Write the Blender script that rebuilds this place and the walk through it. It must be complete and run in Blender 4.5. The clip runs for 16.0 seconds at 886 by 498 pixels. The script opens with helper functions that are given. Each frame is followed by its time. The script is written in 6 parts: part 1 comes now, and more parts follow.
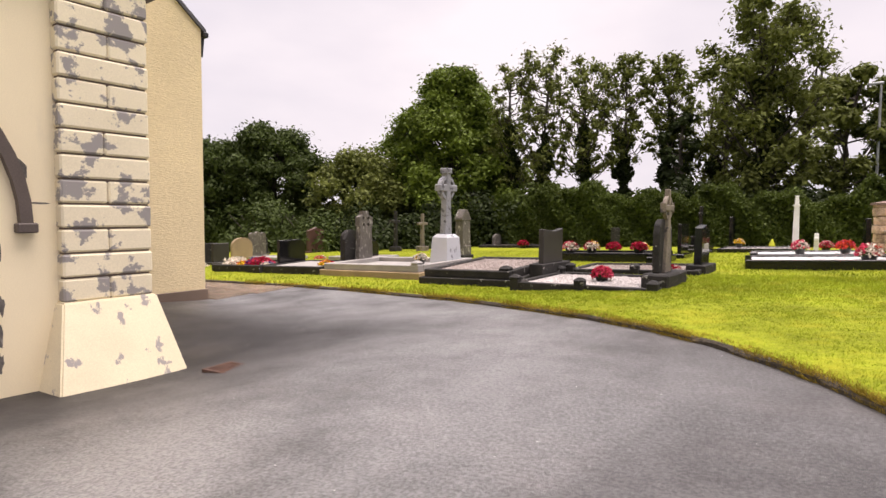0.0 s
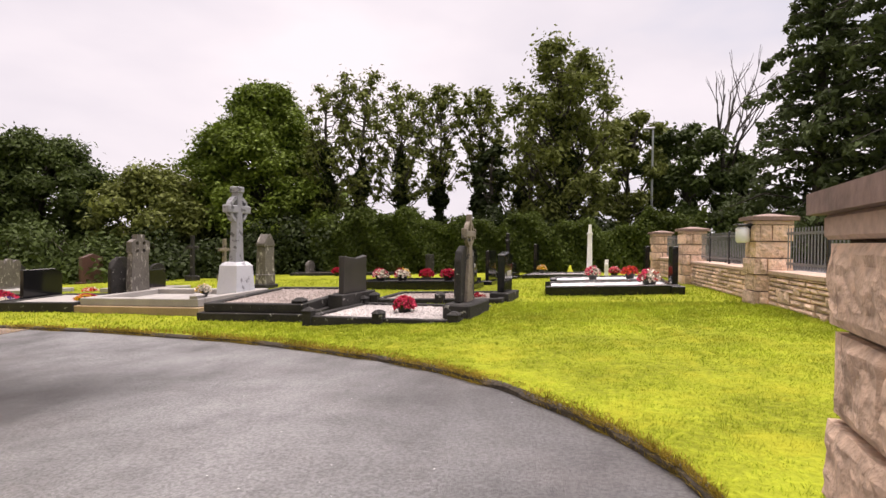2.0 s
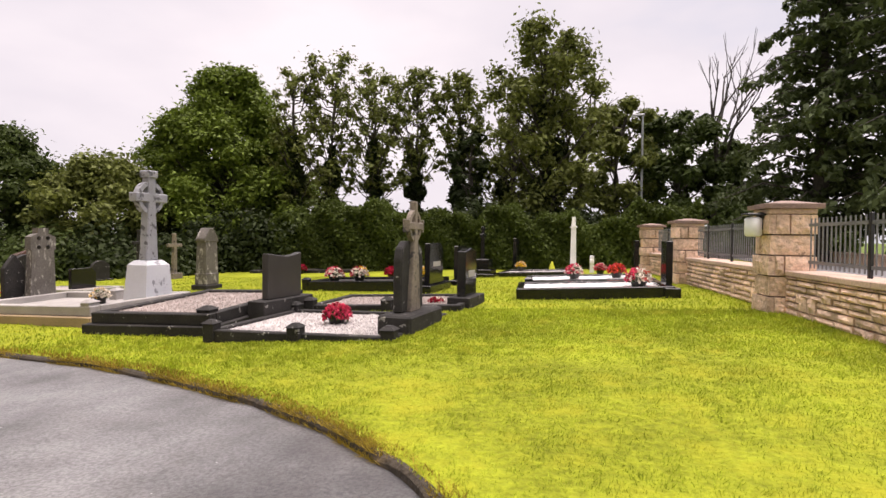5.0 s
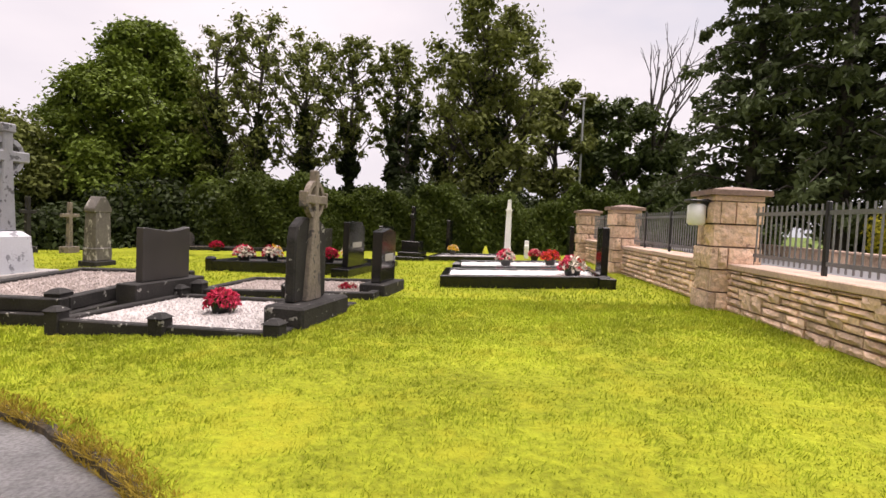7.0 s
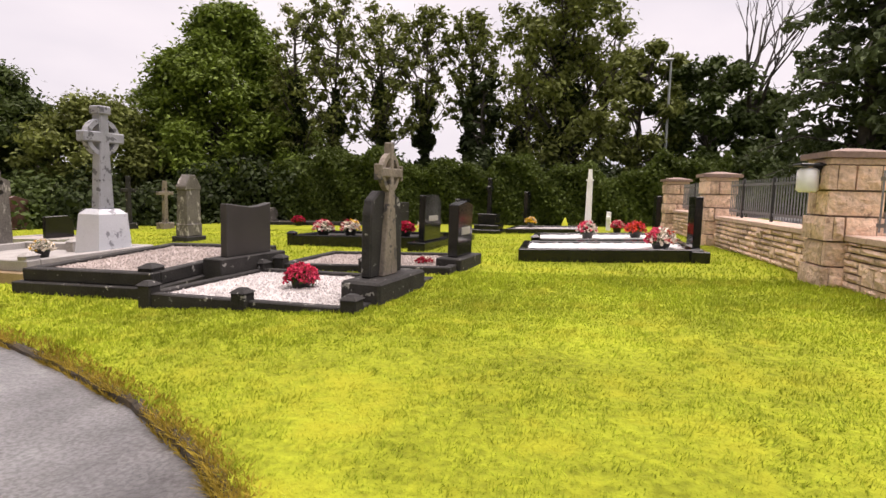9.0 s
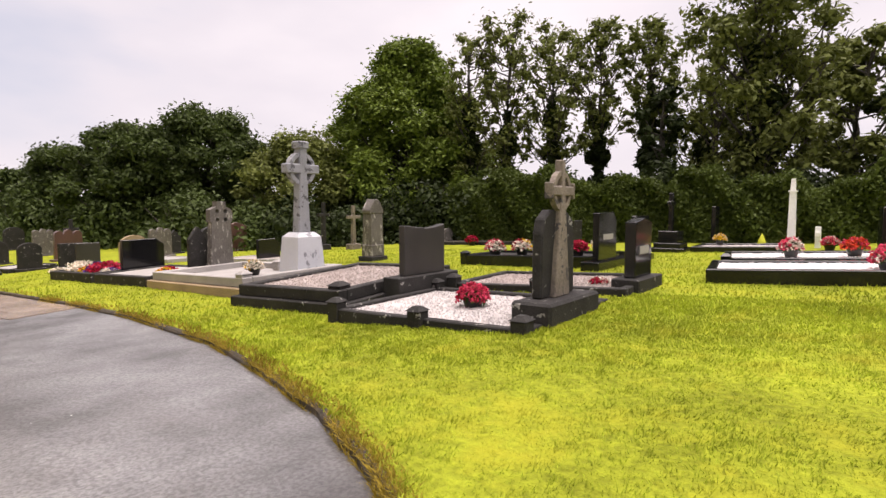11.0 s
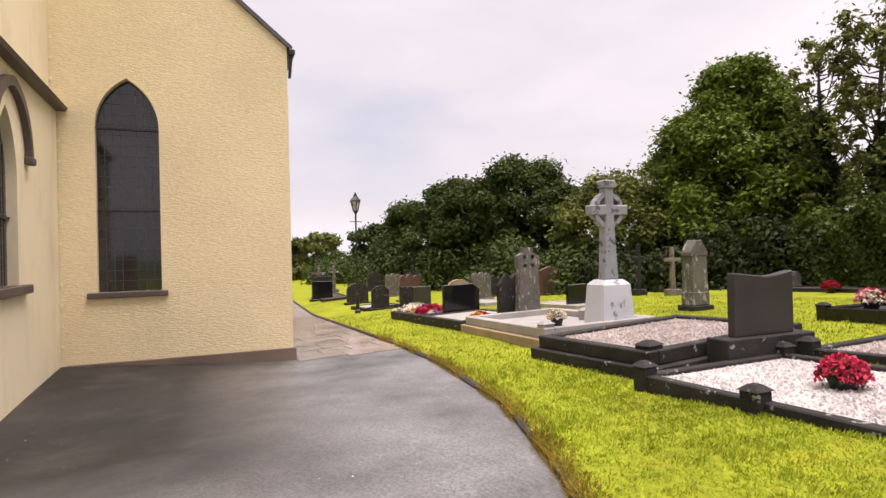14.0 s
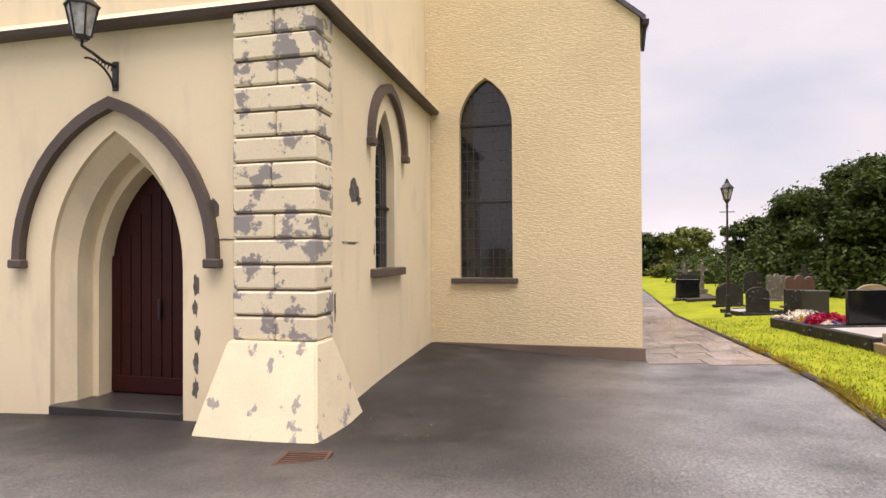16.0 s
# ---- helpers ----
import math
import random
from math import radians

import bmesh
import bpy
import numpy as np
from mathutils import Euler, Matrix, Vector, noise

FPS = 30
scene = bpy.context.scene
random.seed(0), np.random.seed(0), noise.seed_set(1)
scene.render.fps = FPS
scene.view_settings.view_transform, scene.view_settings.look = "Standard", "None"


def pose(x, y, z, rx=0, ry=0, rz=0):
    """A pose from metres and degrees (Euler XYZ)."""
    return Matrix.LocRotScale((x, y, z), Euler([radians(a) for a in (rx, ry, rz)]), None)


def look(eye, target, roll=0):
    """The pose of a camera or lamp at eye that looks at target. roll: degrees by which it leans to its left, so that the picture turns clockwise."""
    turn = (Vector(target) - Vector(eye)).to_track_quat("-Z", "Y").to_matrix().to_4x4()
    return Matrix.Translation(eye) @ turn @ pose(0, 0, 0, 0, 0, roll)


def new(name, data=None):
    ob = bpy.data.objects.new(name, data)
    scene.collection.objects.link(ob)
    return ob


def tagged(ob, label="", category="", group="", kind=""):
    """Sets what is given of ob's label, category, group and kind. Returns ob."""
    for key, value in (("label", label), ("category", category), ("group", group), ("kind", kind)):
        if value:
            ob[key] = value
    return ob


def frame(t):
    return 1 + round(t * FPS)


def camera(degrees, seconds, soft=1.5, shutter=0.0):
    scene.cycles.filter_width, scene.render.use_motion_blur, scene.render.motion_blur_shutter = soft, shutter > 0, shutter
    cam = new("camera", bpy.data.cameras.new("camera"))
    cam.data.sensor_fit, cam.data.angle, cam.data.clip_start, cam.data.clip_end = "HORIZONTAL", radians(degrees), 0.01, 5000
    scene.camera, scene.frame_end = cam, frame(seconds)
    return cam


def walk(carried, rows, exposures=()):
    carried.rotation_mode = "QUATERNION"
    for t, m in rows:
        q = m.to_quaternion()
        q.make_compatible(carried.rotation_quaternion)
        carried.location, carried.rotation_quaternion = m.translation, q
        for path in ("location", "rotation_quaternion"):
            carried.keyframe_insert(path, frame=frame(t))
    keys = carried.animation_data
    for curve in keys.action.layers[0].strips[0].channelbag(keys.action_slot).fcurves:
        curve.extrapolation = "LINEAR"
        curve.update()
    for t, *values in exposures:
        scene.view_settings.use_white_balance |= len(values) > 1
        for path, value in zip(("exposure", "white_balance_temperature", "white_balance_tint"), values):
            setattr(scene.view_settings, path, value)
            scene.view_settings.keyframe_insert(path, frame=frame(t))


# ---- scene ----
cam = camera(75.1, 16.0)
PATH = [
    (0, (0.165, 0.93, 1.986), (-1.015, 2.54, 1.866), 0.4),
    (0.5, (0.1, 1.195, 1.986), (-0.881, 2.935, 1.877), 0.5),
    (1, (0.134, 1.526, 1.954), (-0.719, 3.333, 1.877), 0.8),
    (1.5, (0.138, 1.927, 1.964), (-0.597, 3.786, 1.92), 0.7),
    (2, (0.112, 2.29, 1.973), (-0.546, 4.179, 1.951), 0.8),
    (2.5, (0.179, 2.665, 1.983), (-0.454, 4.562, 1.987), 0.8),
    (3, (0.214, 3.003, 1.976), (-0.412, 4.903, 1.972), 0.8),
    (3.5, (0.193, 3.359, 1.995), (-0.425, 5.261, 1.995), 0.9),
    (6, (0.1, 5.334, 1.956), (-0.529, 7.231, 1.878), 0.5),
    (6.5, (0.086, 5.639, 1.944), (-0.443, 7.565, 1.853), 1.5),
    (7, (0.175, 5.855, 1.957), (-0.253, 7.807, 1.858), 2.6),
    (7.5, (0.198, 6.055, 1.933), (-0.148, 8.019, 1.782), 3.6),
    (8, (0.171, 6.133, 1.943), (-0.232, 8.084, 1.767), 3.5),
    (8.5, (0.109, 6.114, 1.951), (-0.431, 8.03, 1.756), 2.6),
    (11, (0.053, 6.211, 1.954), (-1.145, 7.805, 1.808), -0.0),
    (11.5, (0.057, 6.266, 1.984), (-1.301, 7.728, 1.857), 0.0),
    (12, (0.02, 6.311, 2.016), (-1.492, 7.615, 1.908), -0.4),
    (12.5, (-0.069, 6.405, 2.012), (-1.701, 7.558, 1.933), -0.7),
    (13, (-0.233, 6.515, 2.011), (-1.937, 7.562, 1.966), -0.9),
    (13.5, (-0.389, 6.763, 2.022), (-2.165, 7.683, 2.01), -1.1),
    (14, (-0.571, 6.979, 2.009), (-2.421, 7.738, 2.021), -1.4),
    (14.5, (-0.791, 7.138, 1.985), (-2.727, 7.638, 2.016), -1.8),
    (15, (-0.992, 7.277, 1.955), (-2.98, 7.484, 1.997), -1.9),
    (15.5, (-1.206, 7.352, 1.936), (-3.202, 7.235, 1.974), -1.5),
    (16, (-1.384, 7.396, 1.891), (-3.332, 6.944, 1.911), -0.3),
]
walk(cam, [(t, look(eye, target, roll)) for t, eye, target, roll in PATH], exposures=((0, 0.62, 6500, 24), (16, 0.62, 6500, 24)))

# ---- light ----
world = bpy.data.worlds.new("overcast_sky")
scene.world = world
world.use_nodes = True
SUN_EL, SUN_ROT = 79, 45


def build_sky():
    nt = world.node_tree
    nt.nodes.clear()
    n, l = nt.nodes.new, nt.links.new
    out, bg = n("ShaderNodeOutputWorld"), n("ShaderNodeBackground")
    sky = n("ShaderNodeTexSky")
    sky.sky_type, sky.sun_disc = "NISHITA", False
    sky.sun_elevation, sky.sun_rotation = radians(SUN_EL), radians(SUN_ROT)
    scale = n("ShaderNodeVectorMath")
    scale.operation = "SCALE"
    scale.inputs["Scale"].default_value = 0.10
    l(sky.outputs[0], scale.inputs[0])
    co, mp = n("ShaderNodeTexCoord"), n("ShaderNodeMapping")
    mp.inputs["Scale"].default_value = (1.0, 1.0, 2.6)
    mp.inputs["Location"].default_value = (0.35, 0.1, 0.0)
    l(co.outputs["Generated"], mp.inputs[0])
    big = n("ShaderNodeTexNoise")
    big.inputs["Scale"].default_value, big.inputs["Detail"].default_value = 1.7, 5
    big.inputs["Roughness"].default_value = 0.48
    l(mp.outputs[0], big.inputs["Vector"])
    ramp = n("ShaderNodeValToRGB")
    e = ramp.color_ramp.elements
    e[0].position, e[0].color = 0.30, (0.70, 0.735, 0.77, 1)
    e[1].position, e[1].color = 0.66, (0.95, 0.925, 0.89, 1)
    m = ramp.color_ramp.elements.new(0.48)
    m.color = (0.80, 0.79, 0.785, 1)
    l(big.outputs[0], ramp.inputs[0])
    gap = n("ShaderNodeValToRGB")
    gap.color_ramp.elements[0].position, gap.color_ramp.elements[1].position = 0.32, 0.46
    gap.color_ramp.elements[0].color = (0.80, 0.80, 0.80, 1)
    gap.color_ramp.elements[1].color = (0.97, 0.97, 0.97, 1)
    l(big.outputs[0], gap.inputs[0])
    mix = n("ShaderNodeMix")
    mix.data_type = "RGBA"
    l(gap.outputs[0], mix.inputs[0])
    l(scale.outputs[0], mix.inputs[6])
    l(ramp.outputs[0], mix.inputs[7])
    l(mix.outputs[2], bg.inputs[0])
    bg.inputs[1].default_value = 0.70
    l(bg.outputs[0], out.inputs[0])


build_sky()
sun = new("sun", bpy.data.lights.new("sun", "SUN"))
sun.data.energy, sun.data.angle, sun.data.color = 4.4, radians(60), (1.0, 0.94, 0.84)
sun.matrix_world = look((0, 0, 60), (-8, -8, 0))

# ---- materials ----


def shader(name, base, rough=0.7, metal=0.0, spread=0.12, grain=40.0, patch=1.2, bump=0.25, depth=0.01,
           second=None, second_at=0.55, second_soft=0.03, stretch=(1, 1, 1), spec=0.5, per_object=0.0, per_island=0.0):
    """A procedural surface: base colour varied by fine grain and by broad patches, with bump. second: a colour that comes in as worn patches."""
    mt = bpy.data.materials.new(name)
    mt.use_nodes = True
    nt = mt.node_tree
    n, l = nt.nodes.new, nt.links.new
    b = nt.nodes["Principled BSDF"]
    co = n("ShaderNodeTexCoord")
    fine, broad = n("ShaderNodeTexNoise"), n("ShaderNodeTexNoise")
    fine.inputs["Scale"].default_value, fine.inputs["Detail"].default_value = grain, 4
    broad.inputs["Scale"].default_value, broad.inputs["Detail"].default_value = patch, 5
    l(co.outputs["Object"], fine.inputs["Vector"])
    l(co.outputs["Object"], broad.inputs["Vector"])
    add = n("ShaderNodeMath")
    add.operation = "ADD"
    l(fine.outputs[0], add.inputs[0])
    l(broad.outputs[0], add.inputs[1])
    last = add
    if per_object or per_island:
        src = n("ShaderNodeObjectInfo").outputs["Random"] if per_object else n("ShaderNodeNewGeometry").outputs["Random Per Island"]
        k = n("ShaderNodeMath")
        k.operation = "MULTIPLY_ADD"
        k.inputs[1].default_value = per_object or per_island
        l(src, k.inputs[0])
        l(add.outputs[0], k.inputs[2])
        last = n("ShaderNodeMath")
        last.operation = "SUBTRACT"
        last.inputs[1].default_value = (per_object or per_island) * 0.5
        l(k.outputs[0], last.inputs[0])
    ramp = n("ShaderNodeMapRange")
    ramp.inputs[1].default_value, ramp.inputs[2].default_value = 0.6, 1.4
    ramp.inputs[3].default_value, ramp.inputs[4].default_value = 1 - 2.2 * spread, 1 + 2.2 * spread
    l(last.outputs[0], ramp.inputs[0])
    tint = n("ShaderNodeVectorMath")
    tint.operation = "SCALE"
    tint.inputs[0].default_value = base
    l(ramp.outputs[0], tint.inputs["Scale"])
    colour = tint.outputs[0]
    if second:
        worn = n("ShaderNodeTexNoise")
        worn.inputs["Scale"].default_value, worn.inputs["Detail"].default_value = patch * 2.3, 8
        worn.inputs["Roughness"].default_value = 0.62
        shift = n("ShaderNodeMapping")
        shift.inputs["Location"].default_value = (7.3, 2.1, 4.4)
        shift.inputs["Scale"].default_value = stretch
        l(co.outputs["Object"], shift.inputs[0])
        l(shift.outputs[0], worn.inputs["Vector"])
        cut = n("ShaderNodeMapRange")
        cut.inputs[1].default_value, cut.inputs[2].default_value = second_at, second_at + second_soft
        l(worn.outputs[0], cut.inputs[0])
        mx = n("ShaderNodeMix")
        mx.data_type = "RGBA"
        l(cut.outputs[0], mx.inputs[0])
        l(colour, mx.inputs[6])
        mx.inputs[7].default_value = (*second, 1)
        colour = mx.outputs[2]
    l(colour, b.inputs["Base Color"])
    b.inputs["Roughness"].default_value, b.inputs["Metallic"].default_value = rough, metal
    b.inputs["Specular IOR Level"].default_value = spec
    if bump:
        bp = n("ShaderNodeBump")
        bp.inputs["Strength"].default_value, bp.inputs["Distance"].default_value = bump, depth
        l(fine.outputs[0], bp.inputs["Height"])
        l(bp.outputs[0], b.inputs["Normal"])
    return mt


def node(mt, kind):
    return [k for k in mt.node_tree.nodes if k.bl_idname == kind]


M_CREAM = shader("cream_masonry_paint", (0.76, 0.66, 0.45), 0.75, grain=90, patch=0.5, spread=0.05, bump=0.15, depth=0.004,
                 second=(0.64, 0.56, 0.40), second_at=0.52, second_soft=0.2, stretch=(1.6, 1.6, 0.5))
M_DASH = shader("cream_pebbledash", (0.70, 0.585, 0.36), 0.85, grain=34, patch=0.6, spread=0.06, bump=0.6, depth=0.024)
M_QUOIN = shader("peeling_quoin_paint", (0.70, 0.625, 0.45), 0.7, grain=60, patch=1.15, spread=0.06, bump=0.2, depth=0.006,
                 second=(0.27, 0.25, 0.235), second_at=0.525, stretch=(1.3, 1.3, 1.5))
M_PEEL = shader("peeling_base_paint", (0.66, 0.58, 0.40), 0.7, grain=60, patch=1.7, spread=0.06, bump=0.2, depth=0.006,
                second=(0.30, 0.27, 0.25), second_at=0.60, stretch=(1.2, 1.2, 0.8))


def ripple(mt, stretch):
    """Draws the fine relief out along the wall, as a trowelled roughcast shows."""
    nt = mt.node_tree
    fine = node(mt, "ShaderNodeTexNoise")[0]
    co = node(mt, "ShaderNodeTexCoord")[0]
    mp = nt.nodes.new("ShaderNodeMapping")
    mp.inputs["Scale"].default_value = stretch
    nt.links.new(co.outputs["Object"], mp.inputs[0])
    nt.links.new(mp.outputs[0], fine.inputs["Vector"])


ripple(M_DASH, (0.36, 0.36, 1.25))
M_PLINTH = shader("brown_painted_plinth", (0.14, 0.10, 0.075), 0.6, grain=50, patch=1.0, spread=0.15)
M_BROWN = shader("brown_painted_stone", (0.085, 0.064, 0.054), 0.55, grain=60, patch=2.0, spread=0.15)
M_DOOR = shader("dark_red_door_paint", (0.028, 0.003, 0.0025), 0.5, grain=30, patch=2.0, spread=0.12, bump=0.08, spec=0.25)
M_IRON = shader("black_iron_paint", (0.012, 0.012, 0.013), 0.35, grain=80, patch=3.0, spread=0.2, bump=0.1)
M_RAIL = shader("grey_black_railing_paint", (0.15, 0.155, 0.16), 0.4, grain=80, patch=2.0, spread=0.2, bump=0.1)
M_SLATE = shader("roof_slate", (0.07, 0.07, 0.08), 0.5, grain=8, patch=0.8, spread=0.2)
M_SAND = shader("pink_sandstone", (0.66, 0.475, 0.35), 0.85, grain=17, patch=2.6, spread=0.20, bump=1.0, depth=0.035, per_object=0.5,
                second=(0.30, 0.20, 0.145), second_at=0.60, second_soft=0.08)
M_CORE = shader("sandstone_mortar", (0.20, 0.145, 0.11), 0.9, grain=30, patch=1.0, spread=0.15)
M_COPE = shader("pink_coping_stone", (0.50, 0.36, 0.285), 0.8, grain=30, patch=1.4, spread=0.13, bump=0.4)
M_CAP = shader("weathered_cap_stone", (0.20, 0.135, 0.11), 0.75, grain=20, patch=2.0, spread=0.2, bump=0.4)
M_GRAN = shader("polished_black_granite", (0.009, 0.009, 0.010), 0.12, grain=300, patch=1.5, spread=0.25, bump=0.0, spec=0.4)
M_SLATEY = shader("dark_grey_granite", (0.040, 0.037, 0.035), 0.35, grain=200, patch=1.5, spread=0.2, bump=0.0, spec=0.35)
M_DARK = shader("dark_weathered_stone", (0.021, 0.0195, 0.018), 0.75, grain=45, patch=3.5, spread=0.35, bump=0.5, spec=0.3,
                second=(0.26, 0.25, 0.23), second_at=0.63)
M_GREY = shader("grey_granite", (0.25, 0.255, 0.27), 0.65, grain=120, patch=3.0, spread=0.16, bump=0.2,
                second=(0.085, 0.085, 0.09), second_at=0.56)
M_LIME = shader("lichened_limestone", (0.105, 0.094, 0.083), 0.85, grain=35, patch=3.0, spread=0.28, bump=0.5,
                second=(0.37, 0.35, 0.315), second_at=0.56, second_soft=0.08, stretch=(1, 1, 0.55))
M_TALL = shader("streaked_cross_stone", (0.17, 0.142, 0.112), 0.8, grain=30, patch=2.6, spread=0.25, bump=0.4,
                second=(0.055, 0.05, 0.048), second_at=0.57)
M_WHITE = shader("flaking_white_paint", (0.50, 0.51, 0.54), 0.6, grain=40, patch=1.6, spread=0.05, bump=0.2,
                 second=(0.22, 0.22, 0.24), second_at=0.57)
M_CONC = shader("pale_concrete", (0.30, 0.285, 0.27), 0.8, grain=40, patch=1.6, spread=0.14, bump=0.25)
M_TAN = shader("tan_concrete", (0.30, 0.22, 0.13), 0.85, grain=40, patch=1.5, spread=0.16, bump=0.25)
M_RED = shader("red_granite", (0.09, 0.045, 0.038), 0.35, grain=120, patch=2.0, spread=0.2, bump=0.1)
M_MARBLE = shader("white_marble", (0.78, 0.78, 0.76), 0.5, grain=20, patch=2.0, spread=0.06, bump=0.1)
M_GRAVW = shader("white_gravel", (0.52, 0.485, 0.47), 0.8, grain=50, patch=1.0, spread=0.12, bump=0.7, depth=0.02, per_island=1.0)
M_CHIPW = shader("bright_white_chippings", (0.80, 0.79, 0.775), 0.8, grain=50, patch=1.0, spread=0.06, bump=0.5, depth=0.015, per_island=0.3)
M_GRAVP = shader("pink_grey_gravel", (0.34, 0.29, 0.265), 0.8, grain=50, patch=1.0, spread=0.16, bump=0.7, depth=0.02, per_island=0.6)
M_SOIL = shader("kerb_edge_soil", (0.045, 0.035, 0.022), 0.9, grain=25, patch=1.5, spread=0.3, bump=0.8, depth=0.03,
                second=(0.10, 0.070, 0.030), second_at=0.52, second_soft=0.2)
M_TAR = shader("wet_asphalt", (0.020, 0.0185, 0.0185), 0.4, grain=60, patch=0.45, spread=0.40, bump=1.0, depth=0.008, spec=0.3,
               second=(0.042, 0.038, 0.037), second_at=0.50, second_soft=0.18)
M_FLAG = shader("wet_flagstone", (0.27, 0.21, 0.165), 0.18, grain=25, patch=1.4, spread=0.2, bump=0.2, per_object=0.5)
M_GRASS = shader("lawn_turf", (0.205, 0.235, 0.014), 0.9, grain=16, patch=0.9, spread=0.24, bump=0.8, depth=0.05, spec=0.1,
                 second=(0.27, 0.275, 0.016), second_at=0.50, second_soft=0.22)
M_BLADE = shader("grass_blades", (0.275, 0.335, 0.022), 0.75, grain=9, patch=0.9, spread=0.20, bump=0, per_island=0.5, spec=0.15,
                 second=(0.40, 0.40, 0.04), second_at=0.51, second_soft=0.22)
M_STRAW = shader("dry_edge_grass", (0.27, 0.20, 0.03), 0.85, grain=5, patch=0.8, spread=0.2, bump=0, per_island=0.7, spec=0.1)
M_FIELD = shader("far_field_grass", (0.10, 0.14, 0.03), 0.9, grain=3, patch=0.08, spread=0.2, bump=0.3, spec=0.1)
M_BARK = shader("tree_bark", (0.055, 0.047, 0.038), 0.9, grain=12, patch=2.0, spread=0.25, bump=0.6, depth=0.03)
M_LEAD = shader("grey_lead", (0.06, 0.06, 0.063), 0.5, grain=60, patch=3, spread=0.15)
M_STEEL = shader("galvanised_steel", (0.36, 0.37, 0.38), 0.45, metal=0.6, grain=40, patch=2, spread=0.1)
M_RUST = shader("rusty_cast_iron", (0.075, 0.035, 0.022), 0.7, grain=60, patch=4, spread=0.3)
M_ROAD = shader("road_tarmac", (0.16, 0.16, 0.165), 0.6, grain=60, patch=0.4, spread=0.1, bump=0.2)
M_POT = shader("dark_flower_pot", (0.016, 0.016, 0.015), 0.45, grain=40, patch=4, spread=0.2)
M_PLASTIC = shader("white_lamp_plastic", (0.75, 0.76, 0.76), 0.35, grain=20, patch=3, spread=0.04, bump=0)
M_YELLOW = shader("yellow_plastic", (0.60, 0.62, 0.03), 0.4, grain=20, patch=3, spread=0.06, bump=0)


def leafy(name, col, spread=0.35):
    mt = shader(name, col, 0.55, grain=6, patch=0.35, spread=spread * 0.5, bump=0, per_island=0.6, spec=0.12)
    nt = mt.node_tree
    b = nt.nodes["Principled BSDF"]
    tr, add = nt.nodes.new("ShaderNodeBsdfTranslucent"), nt.nodes.new("ShaderNodeMixShader")
    src = b.inputs["Base Color"].links[0].from_socket
    nt.links.new(src, tr.inputs[0])
    add.inputs[0].default_value = 0.22
    nt.links.new(b.outputs[0], add.inputs[1])
    nt.links.new(tr.outputs[0], add.inputs[2])
    nt.links.new(add.outputs[0], nt.nodes["Material Output"].inputs[0])
    return mt


M_LEAF = leafy("sycamore_leaves", (0.110, 0.155, 0.020))
M_LEAFD = leafy("dark_oak_leaves", (0.050, 0.072, 0.017))
M_LEAFM = leafy("ash_leaves", (0.125, 0.145, 0.034))
M_IVY = leafy("ivy_leaves", (0.026, 0.038, 0.010))
M_HEDGE = leafy("hedge_leaves", (0.062, 0.086, 0.016))
M_CONIF = leafy("conifer_needles", (0.075, 0.098, 0.038))
M_GOLD = leafy("golden_bush_leaves", (0.32, 0.30, 0.02))
M_PINK = leafy("pink_petals", (0.62, 0.06, 0.12))
M_CRIM = leafy("crimson_petals", (0.36, 0.012, 0.04))
M_PALE = leafy("pale_petals", (0.75, 0.68, 0.58))
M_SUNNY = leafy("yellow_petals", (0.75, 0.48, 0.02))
M_PURP = leafy("purple_petals", (0.10, 0.05, 0.22))
M_ORNG = leafy("orange_red_petals", (0.60, 0.07, 0.03))
M_STEM = leafy("flower_greenery", (0.04, 0.08, 0.02))


def let_light_through(mt, share):
    nt = mt.node_tree
    b = nt.nodes["Principled BSDF"]
    tr, mix = nt.nodes.new("ShaderNodeBsdfTranslucent"), nt.nodes.new("ShaderNodeMixShader")
    nt.links.new(b.inputs["Base Color"].links[0].from_socket, tr.inputs[0])
    mix.inputs[0].default_value = share
    nt.links.new(b.outputs[0], mix.inputs[1])
    nt.links.new(tr.outputs[0], mix.inputs[2])
    nt.links.new(mix.outputs[0], nt.nodes["Material Output"].inputs[0])


let_light_through(M_BLADE, 0.22)
let_light_through(M_STRAW, 0.3)


